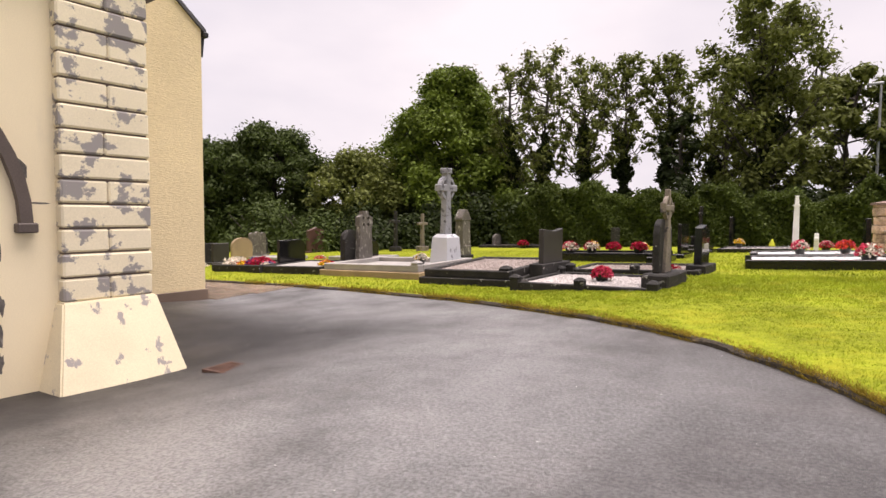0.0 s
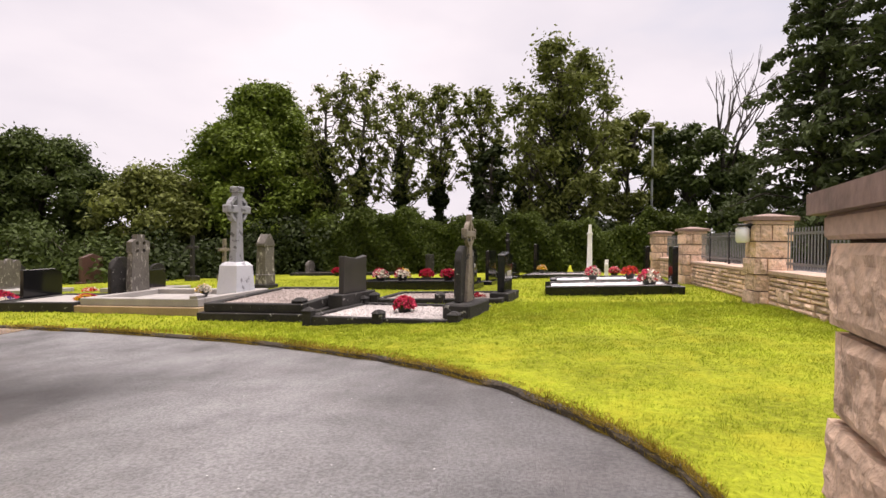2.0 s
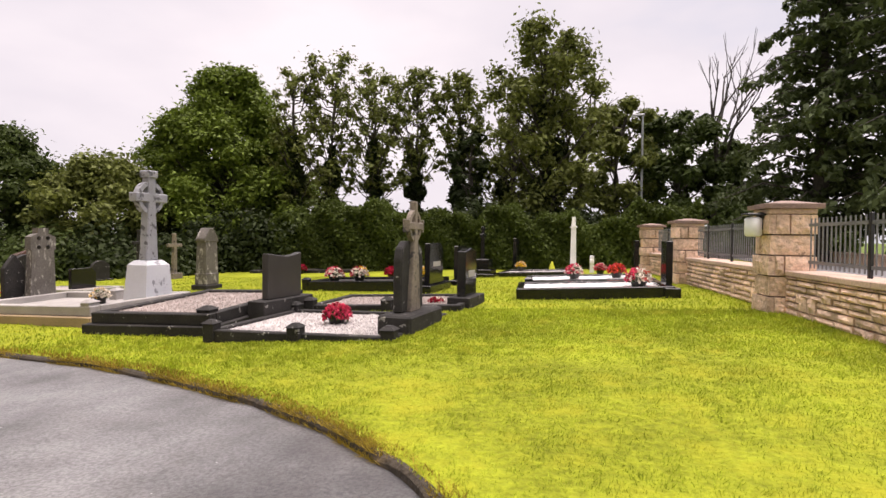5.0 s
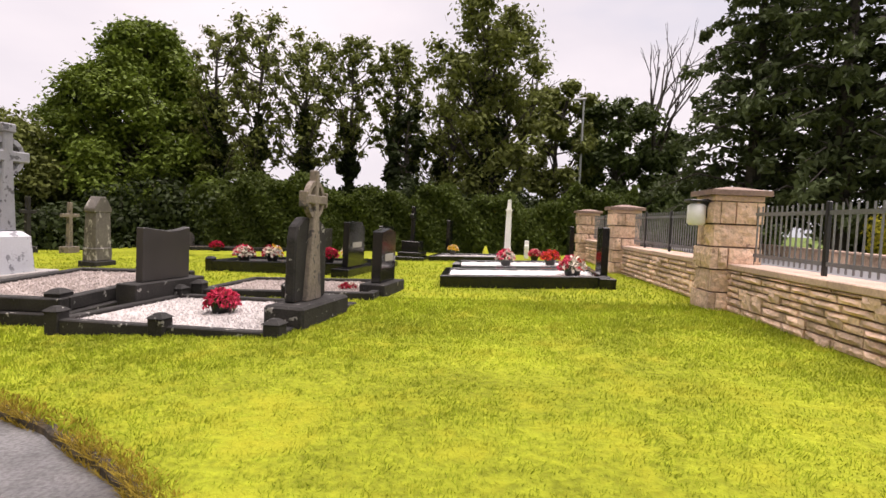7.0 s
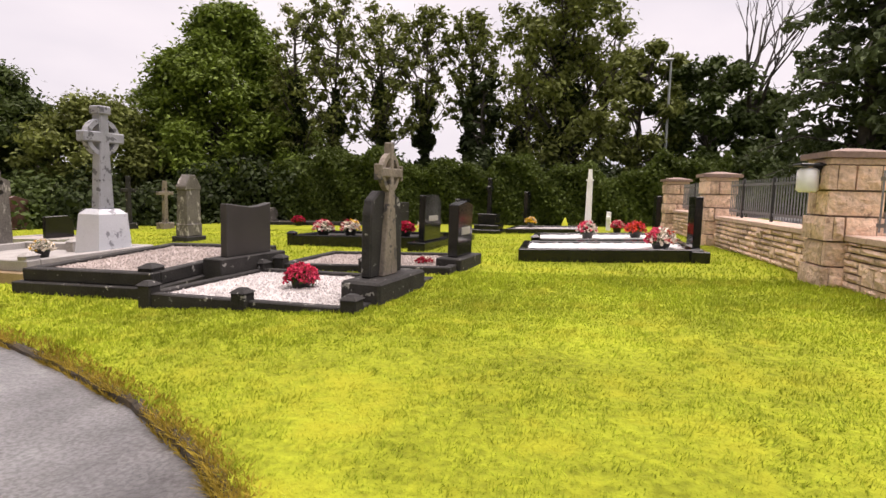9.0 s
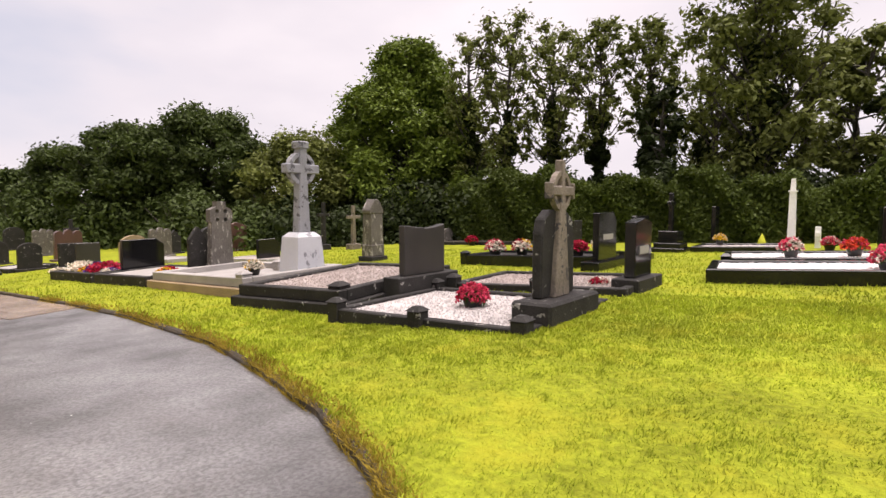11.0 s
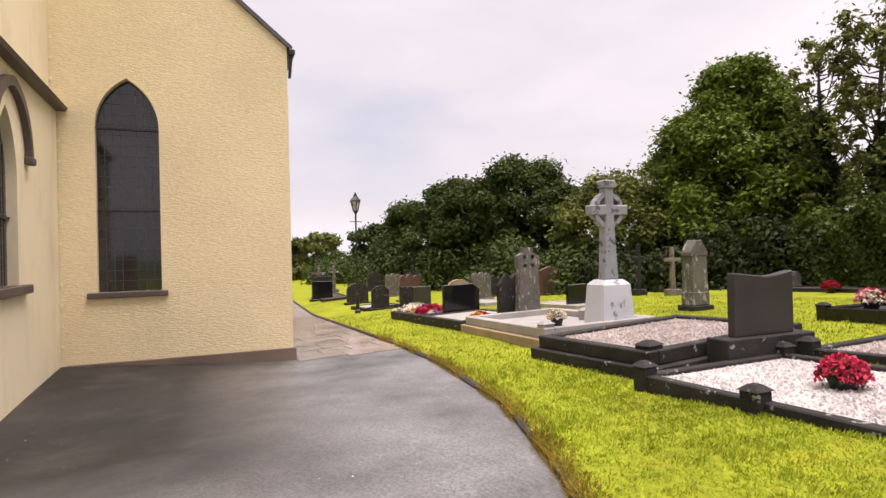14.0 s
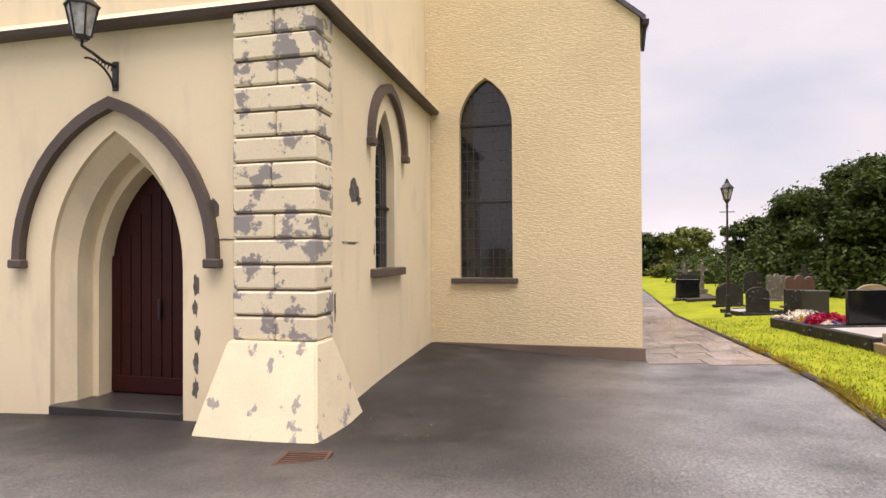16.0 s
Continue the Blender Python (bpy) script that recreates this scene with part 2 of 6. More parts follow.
def wet_patches_and_sheen():
    """Standing water makes the asphalt smoother in broad patches; position also sets its sheen."""
    nt = M_TAR.node_tree
    n, l = nt.nodes.new, nt.links.new
    b = nt.nodes["Principled BSDF"]
    co, nz, mr = n("ShaderNodeTexCoord"), n("ShaderNodeTexNoise"), n("ShaderNodeMapRange")
    nz.inputs["Scale"].default_value, nz.inputs["Detail"].default_value = 0.6, 9
    nz.inputs["Roughness"].default_value = 0.62
    l(co.outputs["Object"], nz.inputs["Vector"])
    mr.inputs[1].default_value, mr.inputs[2].default_value = 0.36, 0.66
    mr.inputs[3].default_value, mr.inputs[4].default_value = 0.68, 0.48
    l(nz.outputs[0], mr.inputs[0])
    l(mr.outputs[0], b.inputs["Roughness"])
    # coat fades out by position beside the church, painting in its dark reflection
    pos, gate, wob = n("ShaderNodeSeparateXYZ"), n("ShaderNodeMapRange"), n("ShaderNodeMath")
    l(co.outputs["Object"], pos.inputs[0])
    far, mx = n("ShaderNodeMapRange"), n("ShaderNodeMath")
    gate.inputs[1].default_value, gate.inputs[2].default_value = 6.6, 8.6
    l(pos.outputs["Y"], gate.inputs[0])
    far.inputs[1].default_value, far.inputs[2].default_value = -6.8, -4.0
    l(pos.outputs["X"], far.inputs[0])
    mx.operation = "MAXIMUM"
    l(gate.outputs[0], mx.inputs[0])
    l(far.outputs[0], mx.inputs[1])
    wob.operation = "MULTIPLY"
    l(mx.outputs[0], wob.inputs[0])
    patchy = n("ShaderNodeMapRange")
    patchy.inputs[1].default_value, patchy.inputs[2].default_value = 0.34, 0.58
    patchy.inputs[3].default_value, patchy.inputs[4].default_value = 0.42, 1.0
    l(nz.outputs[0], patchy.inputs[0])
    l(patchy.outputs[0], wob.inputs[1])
    # crown thins the coat towards the gate pier, painting a duller sheen there
    crown, sheen_cut = n("ShaderNodeMapRange"), n("ShaderNodeMath")
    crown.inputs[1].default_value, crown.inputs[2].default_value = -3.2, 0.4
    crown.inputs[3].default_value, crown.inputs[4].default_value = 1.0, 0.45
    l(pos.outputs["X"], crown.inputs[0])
    sheen_cut.operation = "MULTIPLY"
    l(wob.outputs[0], sheen_cut.inputs[0])
    l(crown.outputs[0], sheen_cut.inputs[1])
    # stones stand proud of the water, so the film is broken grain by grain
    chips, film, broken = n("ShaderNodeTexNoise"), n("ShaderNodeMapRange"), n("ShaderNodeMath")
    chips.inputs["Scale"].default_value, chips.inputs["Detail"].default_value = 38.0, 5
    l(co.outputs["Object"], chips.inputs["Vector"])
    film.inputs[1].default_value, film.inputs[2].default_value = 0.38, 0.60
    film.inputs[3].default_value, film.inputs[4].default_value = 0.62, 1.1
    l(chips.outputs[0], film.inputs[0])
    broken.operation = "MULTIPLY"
    l(sheen_cut.outputs[0], broken.inputs[0])
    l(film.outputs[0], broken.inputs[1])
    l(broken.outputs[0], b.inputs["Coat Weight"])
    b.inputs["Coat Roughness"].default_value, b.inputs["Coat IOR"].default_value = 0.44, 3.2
    # the film of water follows the lumps of the asphalt
    lump, rel = n("ShaderNodeTexNoise"), n("ShaderNodeBump")
    lump.inputs["Scale"].default_value, lump.inputs["Detail"].default_value = 15.0, 9
    lump.inputs["Roughness"].default_value = 0.7
    l(co.outputs["Object"], lump.inputs["Vector"])
    rel.inputs["Strength"].default_value, rel.inputs["Distance"].default_value = 0.9, 0.028
    l(lump.outputs[0], rel.inputs["Height"])
    l(rel.outputs[0], b.inputs["Coat Normal"])


wet_patches_and_sheen()


def glass(name, tint, rough=0.03):
    mt = bpy.data.materials.new(name)
    mt.use_nodes = True
    nt = mt.node_tree
    b = nt.nodes["Principled BSDF"]
    nz, mr = nt.nodes.new("ShaderNodeTexNoise"), nt.nodes.new("ShaderNodeVectorMath")
    nz.inputs["Scale"].default_value = 3.0
    mr.operation = "SCALE"
    mr.inputs[0].default_value = tint
    nt.links.new(nz.outputs[0], mr.inputs["Scale"])
    nt.links.new(mr.outputs[0], b.inputs["Base Color"])
    b.inputs["Roughness"].default_value = rough
    b.inputs["Specular IOR Level"].default_value = 0.7
    return mt


M_GLASS = glass("dark_leaded_glass", (0.022, 0.022, 0.023), 0.07)
M_LAMPGLASS = glass("lantern_glass", (0.75, 0.75, 0.75), 0.15)

# ---- building helpers ----


def mesh_of(name, bm, mat, smooth=False):
    me = bpy.data.meshes.new(name)
    bmesh.ops.recalc_face_normals(bm, faces=bm.faces[:])
    bm.to_mesh(me)
    bm.free()
    for m in (mat if isinstance(mat, (list, tuple)) else [mat]):
        me.materials.append(m)
    if smooth:
        me.polygons.foreach_set("use_smooth", [True] * len(me.polygons))
    return me


def part(name, bm, material, parent=None, label="", smooth=False):
    ob = new(name, mesh_of(name, bm, material, smooth))
    if parent:
        ob.parent = parent
        ob.matrix_parent_inverse = parent.matrix_basis.inverted()
    return tagged(ob, label)


def thing(name, x, y, z, label, category, group="", kind="", rz=0):
    ob = new(name)
    ob.empty_display_size = 0.2
    ob.matrix_basis = pose(x, y, z, 0, 0, rz)
    return tagged(ob, label, category, group, kind)


def box(bm, x0, x1, y0, y1, z0, z1, bevel=0.0, m=None):
    vs = [bm.verts.new((x, y, z)) for z in (z0, z1) for y in (y0, y1) for x in (x0, x1)]
    fs = [bm.faces.new([vs[i] for i in f]) for f in
          ((0, 2, 3, 1), (4, 5, 7, 6), (0, 1, 5, 4), (2, 6, 7, 3), (0, 4, 6, 2), (1, 3, 7, 5))]
    if bevel:
        es = list({e for f in fs for e in f.edges})
        r = bmesh.ops.bevel(bm, geom=es, offset=bevel, segments=1, affect="EDGES")
        vs = list({v for f in r["faces"] for v in f.verts} | {v for v in vs if v.is_valid})
    if m is not None:
        bmesh.ops.transform(bm, matrix=m, verts=vs)
    return vs


def boxed(*a, **k):
    bm = bmesh.new()
    box(bm, *a, **k)
    return bm


def frustum(bm, lo, hi, z0, z1):
    """A block between the rectangles lo and hi: (x0, x1, y0, y1)."""
    rs = []
    for (x0, x1, y0, y1), z in ((lo, z0), (hi, z1)):
        rs.append([bm.verts.new(p) for p in ((x0, y0, z), (x1, y0, z), (x1, y1, z), (x0, y1, z))])
    bm.faces.new(rs[0][::-1])
    bm.faces.new(rs[1])
    for i in range(4):
        bm.faces.new((rs[0][i], rs[0][(i + 1) % 4], rs[1][(i + 1) % 4], rs[1][i]))


def tube(bm, pts, radii, sides=8):
    rings = []
    for i, p in enumerate(pts):
        p = Vector(p)
        d = (Vector(pts[min(i + 1, len(pts) - 1)]) - Vector(pts[max(i - 1, 0)])).normalized()
        q = d.to_track_quat("Z", "Y")
        rings.append([bm.verts.new(p + q @ Vector((math.cos(a) * radii[i], math.sin(a) * radii[i], 0)))
                      for a in (2 * math.pi * k / sides for k in range(sides))])
    for a, b in zip(rings, rings[1:]):
        for k in range(sides):
            bm.faces.new((a[k], a[(k + 1) % sides], b[(k + 1) % sides], b[k]))
    bm.faces.new(rings[0][::-1])
    bm.faces.new(rings[-1])


def arch(c, w, z0, spring, rise, n=10):
    """A pointed opening's outline in (along, up), from foot to foot."""
    r = (rise * rise + w * w) / (2 * w)
    top = math.acos((r - w) / r)
    left = [(c - w + r - r * math.cos(top * k / n), spring + r * math.sin(top * k / n)) for k in range(n + 1)]
    right = [(2 * c - a, z) for a, z in left[-2::-1]]
    return [(c - w, z0)] + left + right + [(c + w, z0)]


def slab(outline, holes, place, depth):
    """A wall of that depth with real openings. place(along, up, in) gives the point."""
    bm = bmesh.new()
    edges = []
    for loop in (outline, *holes):
        vs = [bm.verts.new(place(a, z, 0)) for a, z in loop]
        edges += [bm.edges.new((vs[i], vs[(i + 1) % len(vs)])) for i in range(len(vs))]
    r = bmesh.ops.triangle_fill(bm, use_beauty=True, use_dissolve=False, edges=edges)
    faces = [g for g in r["geom"] if isinstance(g, bmesh.types.BMFace)]
    e = bmesh.ops.extrude_face_region(bm, geom=faces)
    a, b = Vector(place(0, 0, 0)), Vector(place(0, 0, depth))
    bmesh.ops.translate(bm, vec=b - a, verts=[g for g in e["geom"] if isinstance(g, bmesh.types.BMVert)])
    return bm


def strip(inner, outer, place, d0, d1):
    """A moulding between two outlines of as many points, from depth d0 to d1."""
    bm = bmesh.new()
    rows = [[bm.verts.new(place(a, z, d)) for a, z in line] for line, d in ((inner, d0), (outer, d0), (outer, d1), (inner, d1))]
    for k in range(4):
        p, q = rows[k], rows[(k + 1) % 4]
        for i in range(len(p) - 1):
            bm.faces.new((p[i], p[i + 1], q[i + 1], q[i]))
    bm.faces.new([r[0] for r in rows])
    bm.faces.new([r[-1] for r in rows][::-1])
    return bm


def extruded(outline, place, d0, d1, bevel=0.0):
    bm = bmesh.new()
    f = bm.faces.new([bm.verts.new(place(a, z, d0)) for a, z in outline])
    e = bmesh.ops.extrude_face_region(bm, geom=[f])
    v = Vector(place(0, 0, d1)) - Vector(place(0, 0, d0))
    bmesh.ops.translate(bm, vec=v, verts=[g for g in e["geom"] if isinstance(g, bmesh.types.BMVert)])
    if bevel:
        bmesh.ops.bevel(bm, geom=bm.edges[:], offset=bevel, segments=1, affect="EDGES")
    return bm


def smoothstep(a, b, v):
    """From 0 at a to 1 at b, whichever is the larger."""
    k = min(max((v - a) / (b - a), 0), 1)
    return k * k * (3 - 2 * k)


def land(x, y):
    """The height of the ground, which falls gently from the boundary wall towards the church path."""
    x, y = min(max(x, -26), 8), min(max(y, 0), 28)
    rise = 0.47 * min(max((-x - 7.6) / 4.8, 0), 1) * min(max((8.5 - y) / 3.9, 0), 1)
    dip = 0.11 * math.exp(-((x + 6.8) ** 2 + (y - 4.7) ** 2) / 3.4)
    dip += 0.08 * math.exp(-((x + 6.3) / 2.2) ** 2 - ((y - 11.5) / 1.1) ** 2)
    y -= 0.6 * math.log1p(math.exp((y - 14) / 0.7))
    return 0.484 + 0.0813 * x + 0.0184 * y - 0.0028 * x * y + rise - dip


KERB = ((-70, 12.6), (-25, 11.2), (-18, 10.95), (-12, 10.68), (-9.2, 10.45), (-6.2, 9.95), (-4.3, 9.35), (-3.0, 8.85),
        (-2.0, 8.35), (-1.2, 7.78), (-0.5, 7.08), (0.0, 6.5), (0.35, 5.95), (0.6, 5.3), (0.75, 4.6), (0.85, 3.0), (14.0, 2.9))


def kerb_y(x):
    for (xa, ya), (xb, yb) in zip(KERB, KERB[1:]):
        if x <= xb:
            return ya + (yb - ya) * (x - xa) / (xb - xa)
    return KERB[-1][1]


def sheet(name, xs, rows, mat, label, lift):
    """A ground sheet of columns: rows(x) gives the column's ys."""
    cols = [[(x, y, land(x, y) + lift(x, y)) for y in rows(x)] for x in xs]
    k = len(cols[0])
    me = bpy.data.meshes.new(name)
    me.from_pydata([p for c in cols for p in c], [],
                   [(i * k + j, i * k + k + j, i * k + k + j + 1, i * k + j + 1) for i in range(len(cols) - 1) for j in range(k - 1)])
    me.materials.append(mat)
    me.polygons.foreach_set("use_smooth", [True] * len(me.polygons))
    ob = new(name, me)
    return tagged(ob, label, name, kind="structure")


def quads(name, centres, sizes, mat, parent=None, up=0.0, seed=1, aspect=1.0, droop=0.0, label="", along=None, out=None):
    """Many small folded leaves, one mesh."""
    rng = np.random.default_rng(seed)
    c = np.asarray(centres, dtype=float)
    n = len(c)
    nrm = rng.normal(size=(n, 3))
    if out is not None:
        nrm = nrm * 0.55 + out
    nrm[:, 2] += up
    nrm /= np.linalg.norm(nrm, axis=1)[:, None] + 1e-9
    t = np.cross(nrm, rng.normal(size=(n, 3)) if along is None else along)
    t /= np.linalg.norm(t, axis=1)[:, None] + 1e-9
    b = np.cross(nrm, t)
    s = (np.asarray(sizes) * rng.uniform(0.6, 1.3, n))[:, None]
    v = np.empty((n, 4, 3))
    v[:, 0] = c - t * s * aspect
    v[:, 1] = c - b * s * 0.5 + nrm * s * 0.12
    v[:, 2] = c + t * s * aspect
    v[:, 3] = c + b * s * 0.5 + nrm * s * 0.12
    v[:, 0, 2] -= droop * s[:, 0]
    me = bpy.data.meshes.new(name)
    me.vertices.add(4 * n)
    me.vertices.foreach_set("co", v.reshape(-1))
    me.loops.add(4 * n)
    me.loops.foreach_set("vertex_index", np.arange(4 * n))
    me.polygons.add(n)
    me.polygons.foreach_set("loop_start", np.arange(0, 4 * n, 4))
    me.update()
    me.validate()
    me.materials.append(mat)
    ob = new(name, me)
    if parent:
        ob.parent = parent
        ob.matrix_parent_inverse = parent.matrix_basis.inverted()
    return tagged(ob, label)


def lpart(name, bm, material, parent, label="", smooth=False):
    """As part(), with the mesh in its parent's own axes."""
    ob = new(name, mesh_of(name, bm, material, smooth))
    ob.parent = parent
    return tagged(ob, label)


# ---- ground ----
def graded(a, b, n, p=1.6):
    return [a + (b - a) * (k / n) ** p for k in range(n + 1)]


XS = [-70, -60, -50, -42, -36] + [-30 + 0.5 * k for k in range(44)] + [-8 + 0.2 * k for k in range(45)]
XR = [1.0, 1.3, 1.7, 2.2, 2.8, 3.4, 4.2, 5.2]
sheet("lawn", XS + XR, lambda x: [kerb_y(x) + 0.03 + v for v in graded(0.0, 34.0, 60)], M_GRASS,
      "bright wet mown lawn around the graves", lambda x, y: -0.16 * (smoothstep(-5.75, -5.45, x) * smoothstep(-2.8, -3.1, x) * smoothstep(11.45, 11.75, y) * smoothstep(13.75, 13.45, y))
      + 0.075 * smoothstep(-0.25, 0.25, y - kerb_y(x)) + 0.02 * noise.noise((x * 0.8, y * 0.8, 0)) * smoothstep(0, 0.8, y - kerb_y(x)))
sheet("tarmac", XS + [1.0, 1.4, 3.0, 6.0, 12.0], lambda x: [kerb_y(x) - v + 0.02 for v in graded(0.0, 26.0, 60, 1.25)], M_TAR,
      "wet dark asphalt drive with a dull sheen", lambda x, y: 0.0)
FAR = [-2500, -900, -400, -200, -120, -80, -60, -44, -32, -24, -16, -8, 0, 8, 16, 24, 36, 60, 100, 200, 400, 900, 2500]
sheet("ground", FAR, lambda x: FAR, M_FIELD, "rough grass land reaching the horizon",
      lambda x, y: -0.16 + (-1.2 if y < 10 and x < 12 else 0) * 0.4 - 0.004 * max(0, abs(x) - 60))
sheet("road", [3.75, 4.6, 5.6, 6.8, 8.1], lambda x: [-20 + 5 * k for k in range(19)], M_ROAD,
      "pale grey public road beyond the railings", lambda x, y: 0.06)


def kerb_edging():
    edge = tagged(new("kerb"), "low dark earthy kerb edging the lawn", "kerb", kind="structure")
    pts = []
    x = 0.62
    while x > -34:
        y = kerb_y(x)
        pts.append((x, y))
        dx = 0.05
        slope = (kerb_y(x - dx) - y) / dx
        x -= 0.42 / math.hypot(1, slope)
    for (xa, ya), (xb, yb) in zip(pts, pts[1:]):
        d = Vector((xb - xa, yb - ya, 0))
        ln = d.length
        d.normalize()
        nrm = Vector((-d.y, d.x, 0)) * -1
        if nrm.y < 0:
            nrm = -nrm
        bm = bmesh.new()
        prev = None
        for k in range(4):
            p = Vector((xa, ya, 0)) + d * ln * k / 3
            z = land(p.x, p.y)
            jig = 0.022 * noise.noise((p.x * 3.1, p.y * 3.1, 4.0)) + 0.012 * noise.noise((p.x * 9, p.y * 9, 1.0))
            ring = []
            for u, w in ((-0.035 + jig, -0.12), (-0.028 + jig, 0.032 + jig), (-0.006 + jig, 0.056 + jig), (0.03, 0.066 + jig * 0.5), (0.08, 0.03)):
                q = p + nrm * u
                ring.append(bm.verts.new((q.x, q.y, z + w)))
            if prev:
                for i in range(4):
                    bm.faces.new((prev[i], prev[i + 1], ring[i + 1], ring[i]))
            prev = ring
        part("kerb_stone", bm, M_SOIL, edge)


# ---- church ----
def front(a, z, d):
    return (-7.30 - d, a, z)


def side(a, z, d):
    return (a, 4.60 - d, z)


def gable(a, z, d):
    return (-12.39 - d, a, z)


AX = 1.93
church = thing("church", -12.39, AX, -0.4, "cream rendered parish church with a square entrance tower", "church", kind="structure")


def leaded_window(parent, place, c, w, z0, spring, rise, depth, bars):
    win = part("window", extruded(arch(c, w - 0.005, z0, spring, rise), place, depth, depth + 0.02), M_GLASS, parent,
               "tall pointed leaded glass window")
    bm = bmesh.new()
    r = (rise * rise + w * w) / (2 * w)
    top = spring + rise

    def reach(z):
        return w if z <= spring else max(0.0, w - r + math.sqrt(max(0.0, r * r - (z - spring) ** 2)))

    def bar(a0, a1, za, zb, d):
        p, q = Vector(place(a0, za, depth - d)), Vector(place(a1, zb, depth))
        box(bm, min(p.x, q.x), max(p.x, q.x), min(p.y, q.y), max(p.y, q.y), za, zb)
    z = z0 + 0.19
    while z < top - 0.12:
        k = reach(z) - 0.01
        bar(c - k, c + k, z, z + 0.010, 0.008)
        z += 0.19
    for i in (-3, -2, -1, 1, 2, 3):
        a = c + i * w / 4
        zt = spring
        while reach(zt + 0.05) > abs(a - c) + 0.02 and zt < top:
            zt += 0.05
        bar(a - 0.005, a + 0.005, z0, zt, 0.008)
    part("leading", bm, M_LEAD, win)
    for zb in bars:
        bm = bmesh.new()
        k = reach(zb)
        bar(c - k, c + k, zb, zb + 0.035, 0.04)
        part("saddle_bar", bm, M_IRON, win)
    return win


def hood(parent, place, c, w, spring, rise, thick, proud, foot):
    inner, outer = arch(c, w, spring - 0.02, spring, rise)[1:-1], arch(c, w + thick, spring - 0.02, spring, rise + thick * 1.25)[1:-1]
    ob = part("hood_mould", strip(inner, outer, place, 0.0, -proud), M_BROWN, parent, "brown painted hood mould")
    for s in (-1, 1):
        a = c + s * (w + thick / 2)
        p, q = place(a - foot, spring - 0.09, -proud * 1.25), place(a + foot, spring + 0.02, 0)
        part("label_stop", boxed(min(p[0], q[0]), max(p[0], q[0]), min(p[1], q[1]), max(p[1], q[1]), spring - 0.09, spring + 0.02, 0.015),
             M_BROWN, ob)


def sill(parent, place, a0, a1, z0, z1, proud):
    p, q = place(a0, z0, -proud), place(a1, z1, 0.12)
    part("window_sill", boxed(min(p[0], q[0]), max(p[0], q[0]), min(p[1], q[1]), max(p[1], q[1]), z0, z1, 0.012), M_BROWN, parent,
         "brown painted stone sill")


def build_church():
    lo = -0.8
    # gable wall of the nave, with its lancet
    half = 6.62
    yl, yr, apex = AX - half, AX + half, 11.75
    win = arch(5.69, 0.515, 1.44, 4.42, 0.89)
    part("gable_wall", slab([(yl, lo), (yr, lo), (yr, 6.20), (AX, apex), (yl, 6.20)], [win], gable, 0.5), M_DASH, church,
             "cream pebbledashed gable")
    leaded_window(church, gable, 5.69, 0.515, 1.44, 4.42, 0.89, 0.16, (2.89, 4.39))
    sill(church, gable, 5.02, 6.31, 1.34, 1.44, 0.09)
    bm = bmesh.new()
    box(bm, -34.5, -12.90, yr - 0.5, yr, lo, 6.2)
    part("nave_wall", bm, M_DASH, church)
    part("nave_wall", boxed(-34.5, -12.90, yl, yl + 0.5, lo, 6.2), M_DASH, church)
    part("nave_wall", slab([(yl, lo), (yr, lo), (yr, 6.20), (AX, apex), (yl, 6.20)], [], lambda a, z, d: (-34.51 - d, a, z), 0.4), M_DASH, church)
    # plinth, level on top while the ground falls away
    bm = bmesh.new()
    box(bm, -12.389, -12.34, 4.66, yr + 0.05, lo, 0.19, 0.01)
    part("plinth", bm, M_PLINTH, church, "brown painted plinth")
    part("plinth", boxed(-34.5, -12.39, yr + 0.001, yr + 0.05, lo, 0.19, 0.01), M_PLINTH, church)
    # roof, verge and eaves
    for s in (-1, 1):
        bm = bmesh.new()
        ye, ze = AX + s * (half + 0.10), 6.20 - 0.09
        v = [bm.verts.new(p) for p in ((-34.9, AX, apex + 0.02), (-12.33, AX, apex + 0.02), (-12.33, ye, ze), (-34.9, ye, ze))]
        f = bm.faces.new(v)
        e = bmesh.ops.extrude_face_region(bm, geom=[f])
        bmesh.ops.translate(bm, vec=(0, 0, 0.10), verts=[q for q in e["geom"] if isinstance(q, bmesh.types.BMVert)])
        part("roof", bm, M_SLATE, church, "dark slate roof")
        part("gutter", boxed(-34.8, -12.30, min(AX + s * (half + 0.02), AX + s * (half + 0.15)), max(AX + s * (half + 0.02), AX + s * (half + 0.15)),
                             6.03, 6.15, 0.02), M_IRON, church, "black iron gutter")
    bm = bmesh.new()
    tube(bm, [(-12.46, yr + 0.09, 6.05), (-12.46, yr + 0.05, 5.6)], [0.035, 0.03])
    part("gutter_bracket", bm, M_IRON, church)
    # tower, lower stage
    y0, y1 = AX - 2.67, 4.60
    door = arch(AX, 0.95, lo, 1.75, 1.67)
    part("tower_front", slab([(y0, lo), (y1, lo), (y1, 4.64), (y0, 4.64)],
                             [[(a, max(z, lo + 0.05)) for a, z in door]], front, 0.25), M_CREAM, church, "smooth cream painted tower front")
    order = arch(AX, 0.80, lo, 1.70, 1.50)
    outer = arch(AX, 1.25, lo, 1.75, 1.95)
    part("door_reveal", strip(order, outer, front, 0.25, 0.50), M_CREAM, church)
    order2 = arch(AX, 0.71, lo, 1.68, 1.38)
    outer2 = arch(AX, 1.1, lo, 1.70, 1.85)
    part("door_reveal", strip(order2, outer2, front, 0.50, 0.80), M_CREAM, church)
    bm = bmesh.new()
    c0, c1 = arch(AX, 0.95, lo, 1.75, 1.67), arch(AX, 0.80, lo, 1.70, 1.50)
    a = [bm.verts.new(front(p, z, 0.06)) for p, z in c0]
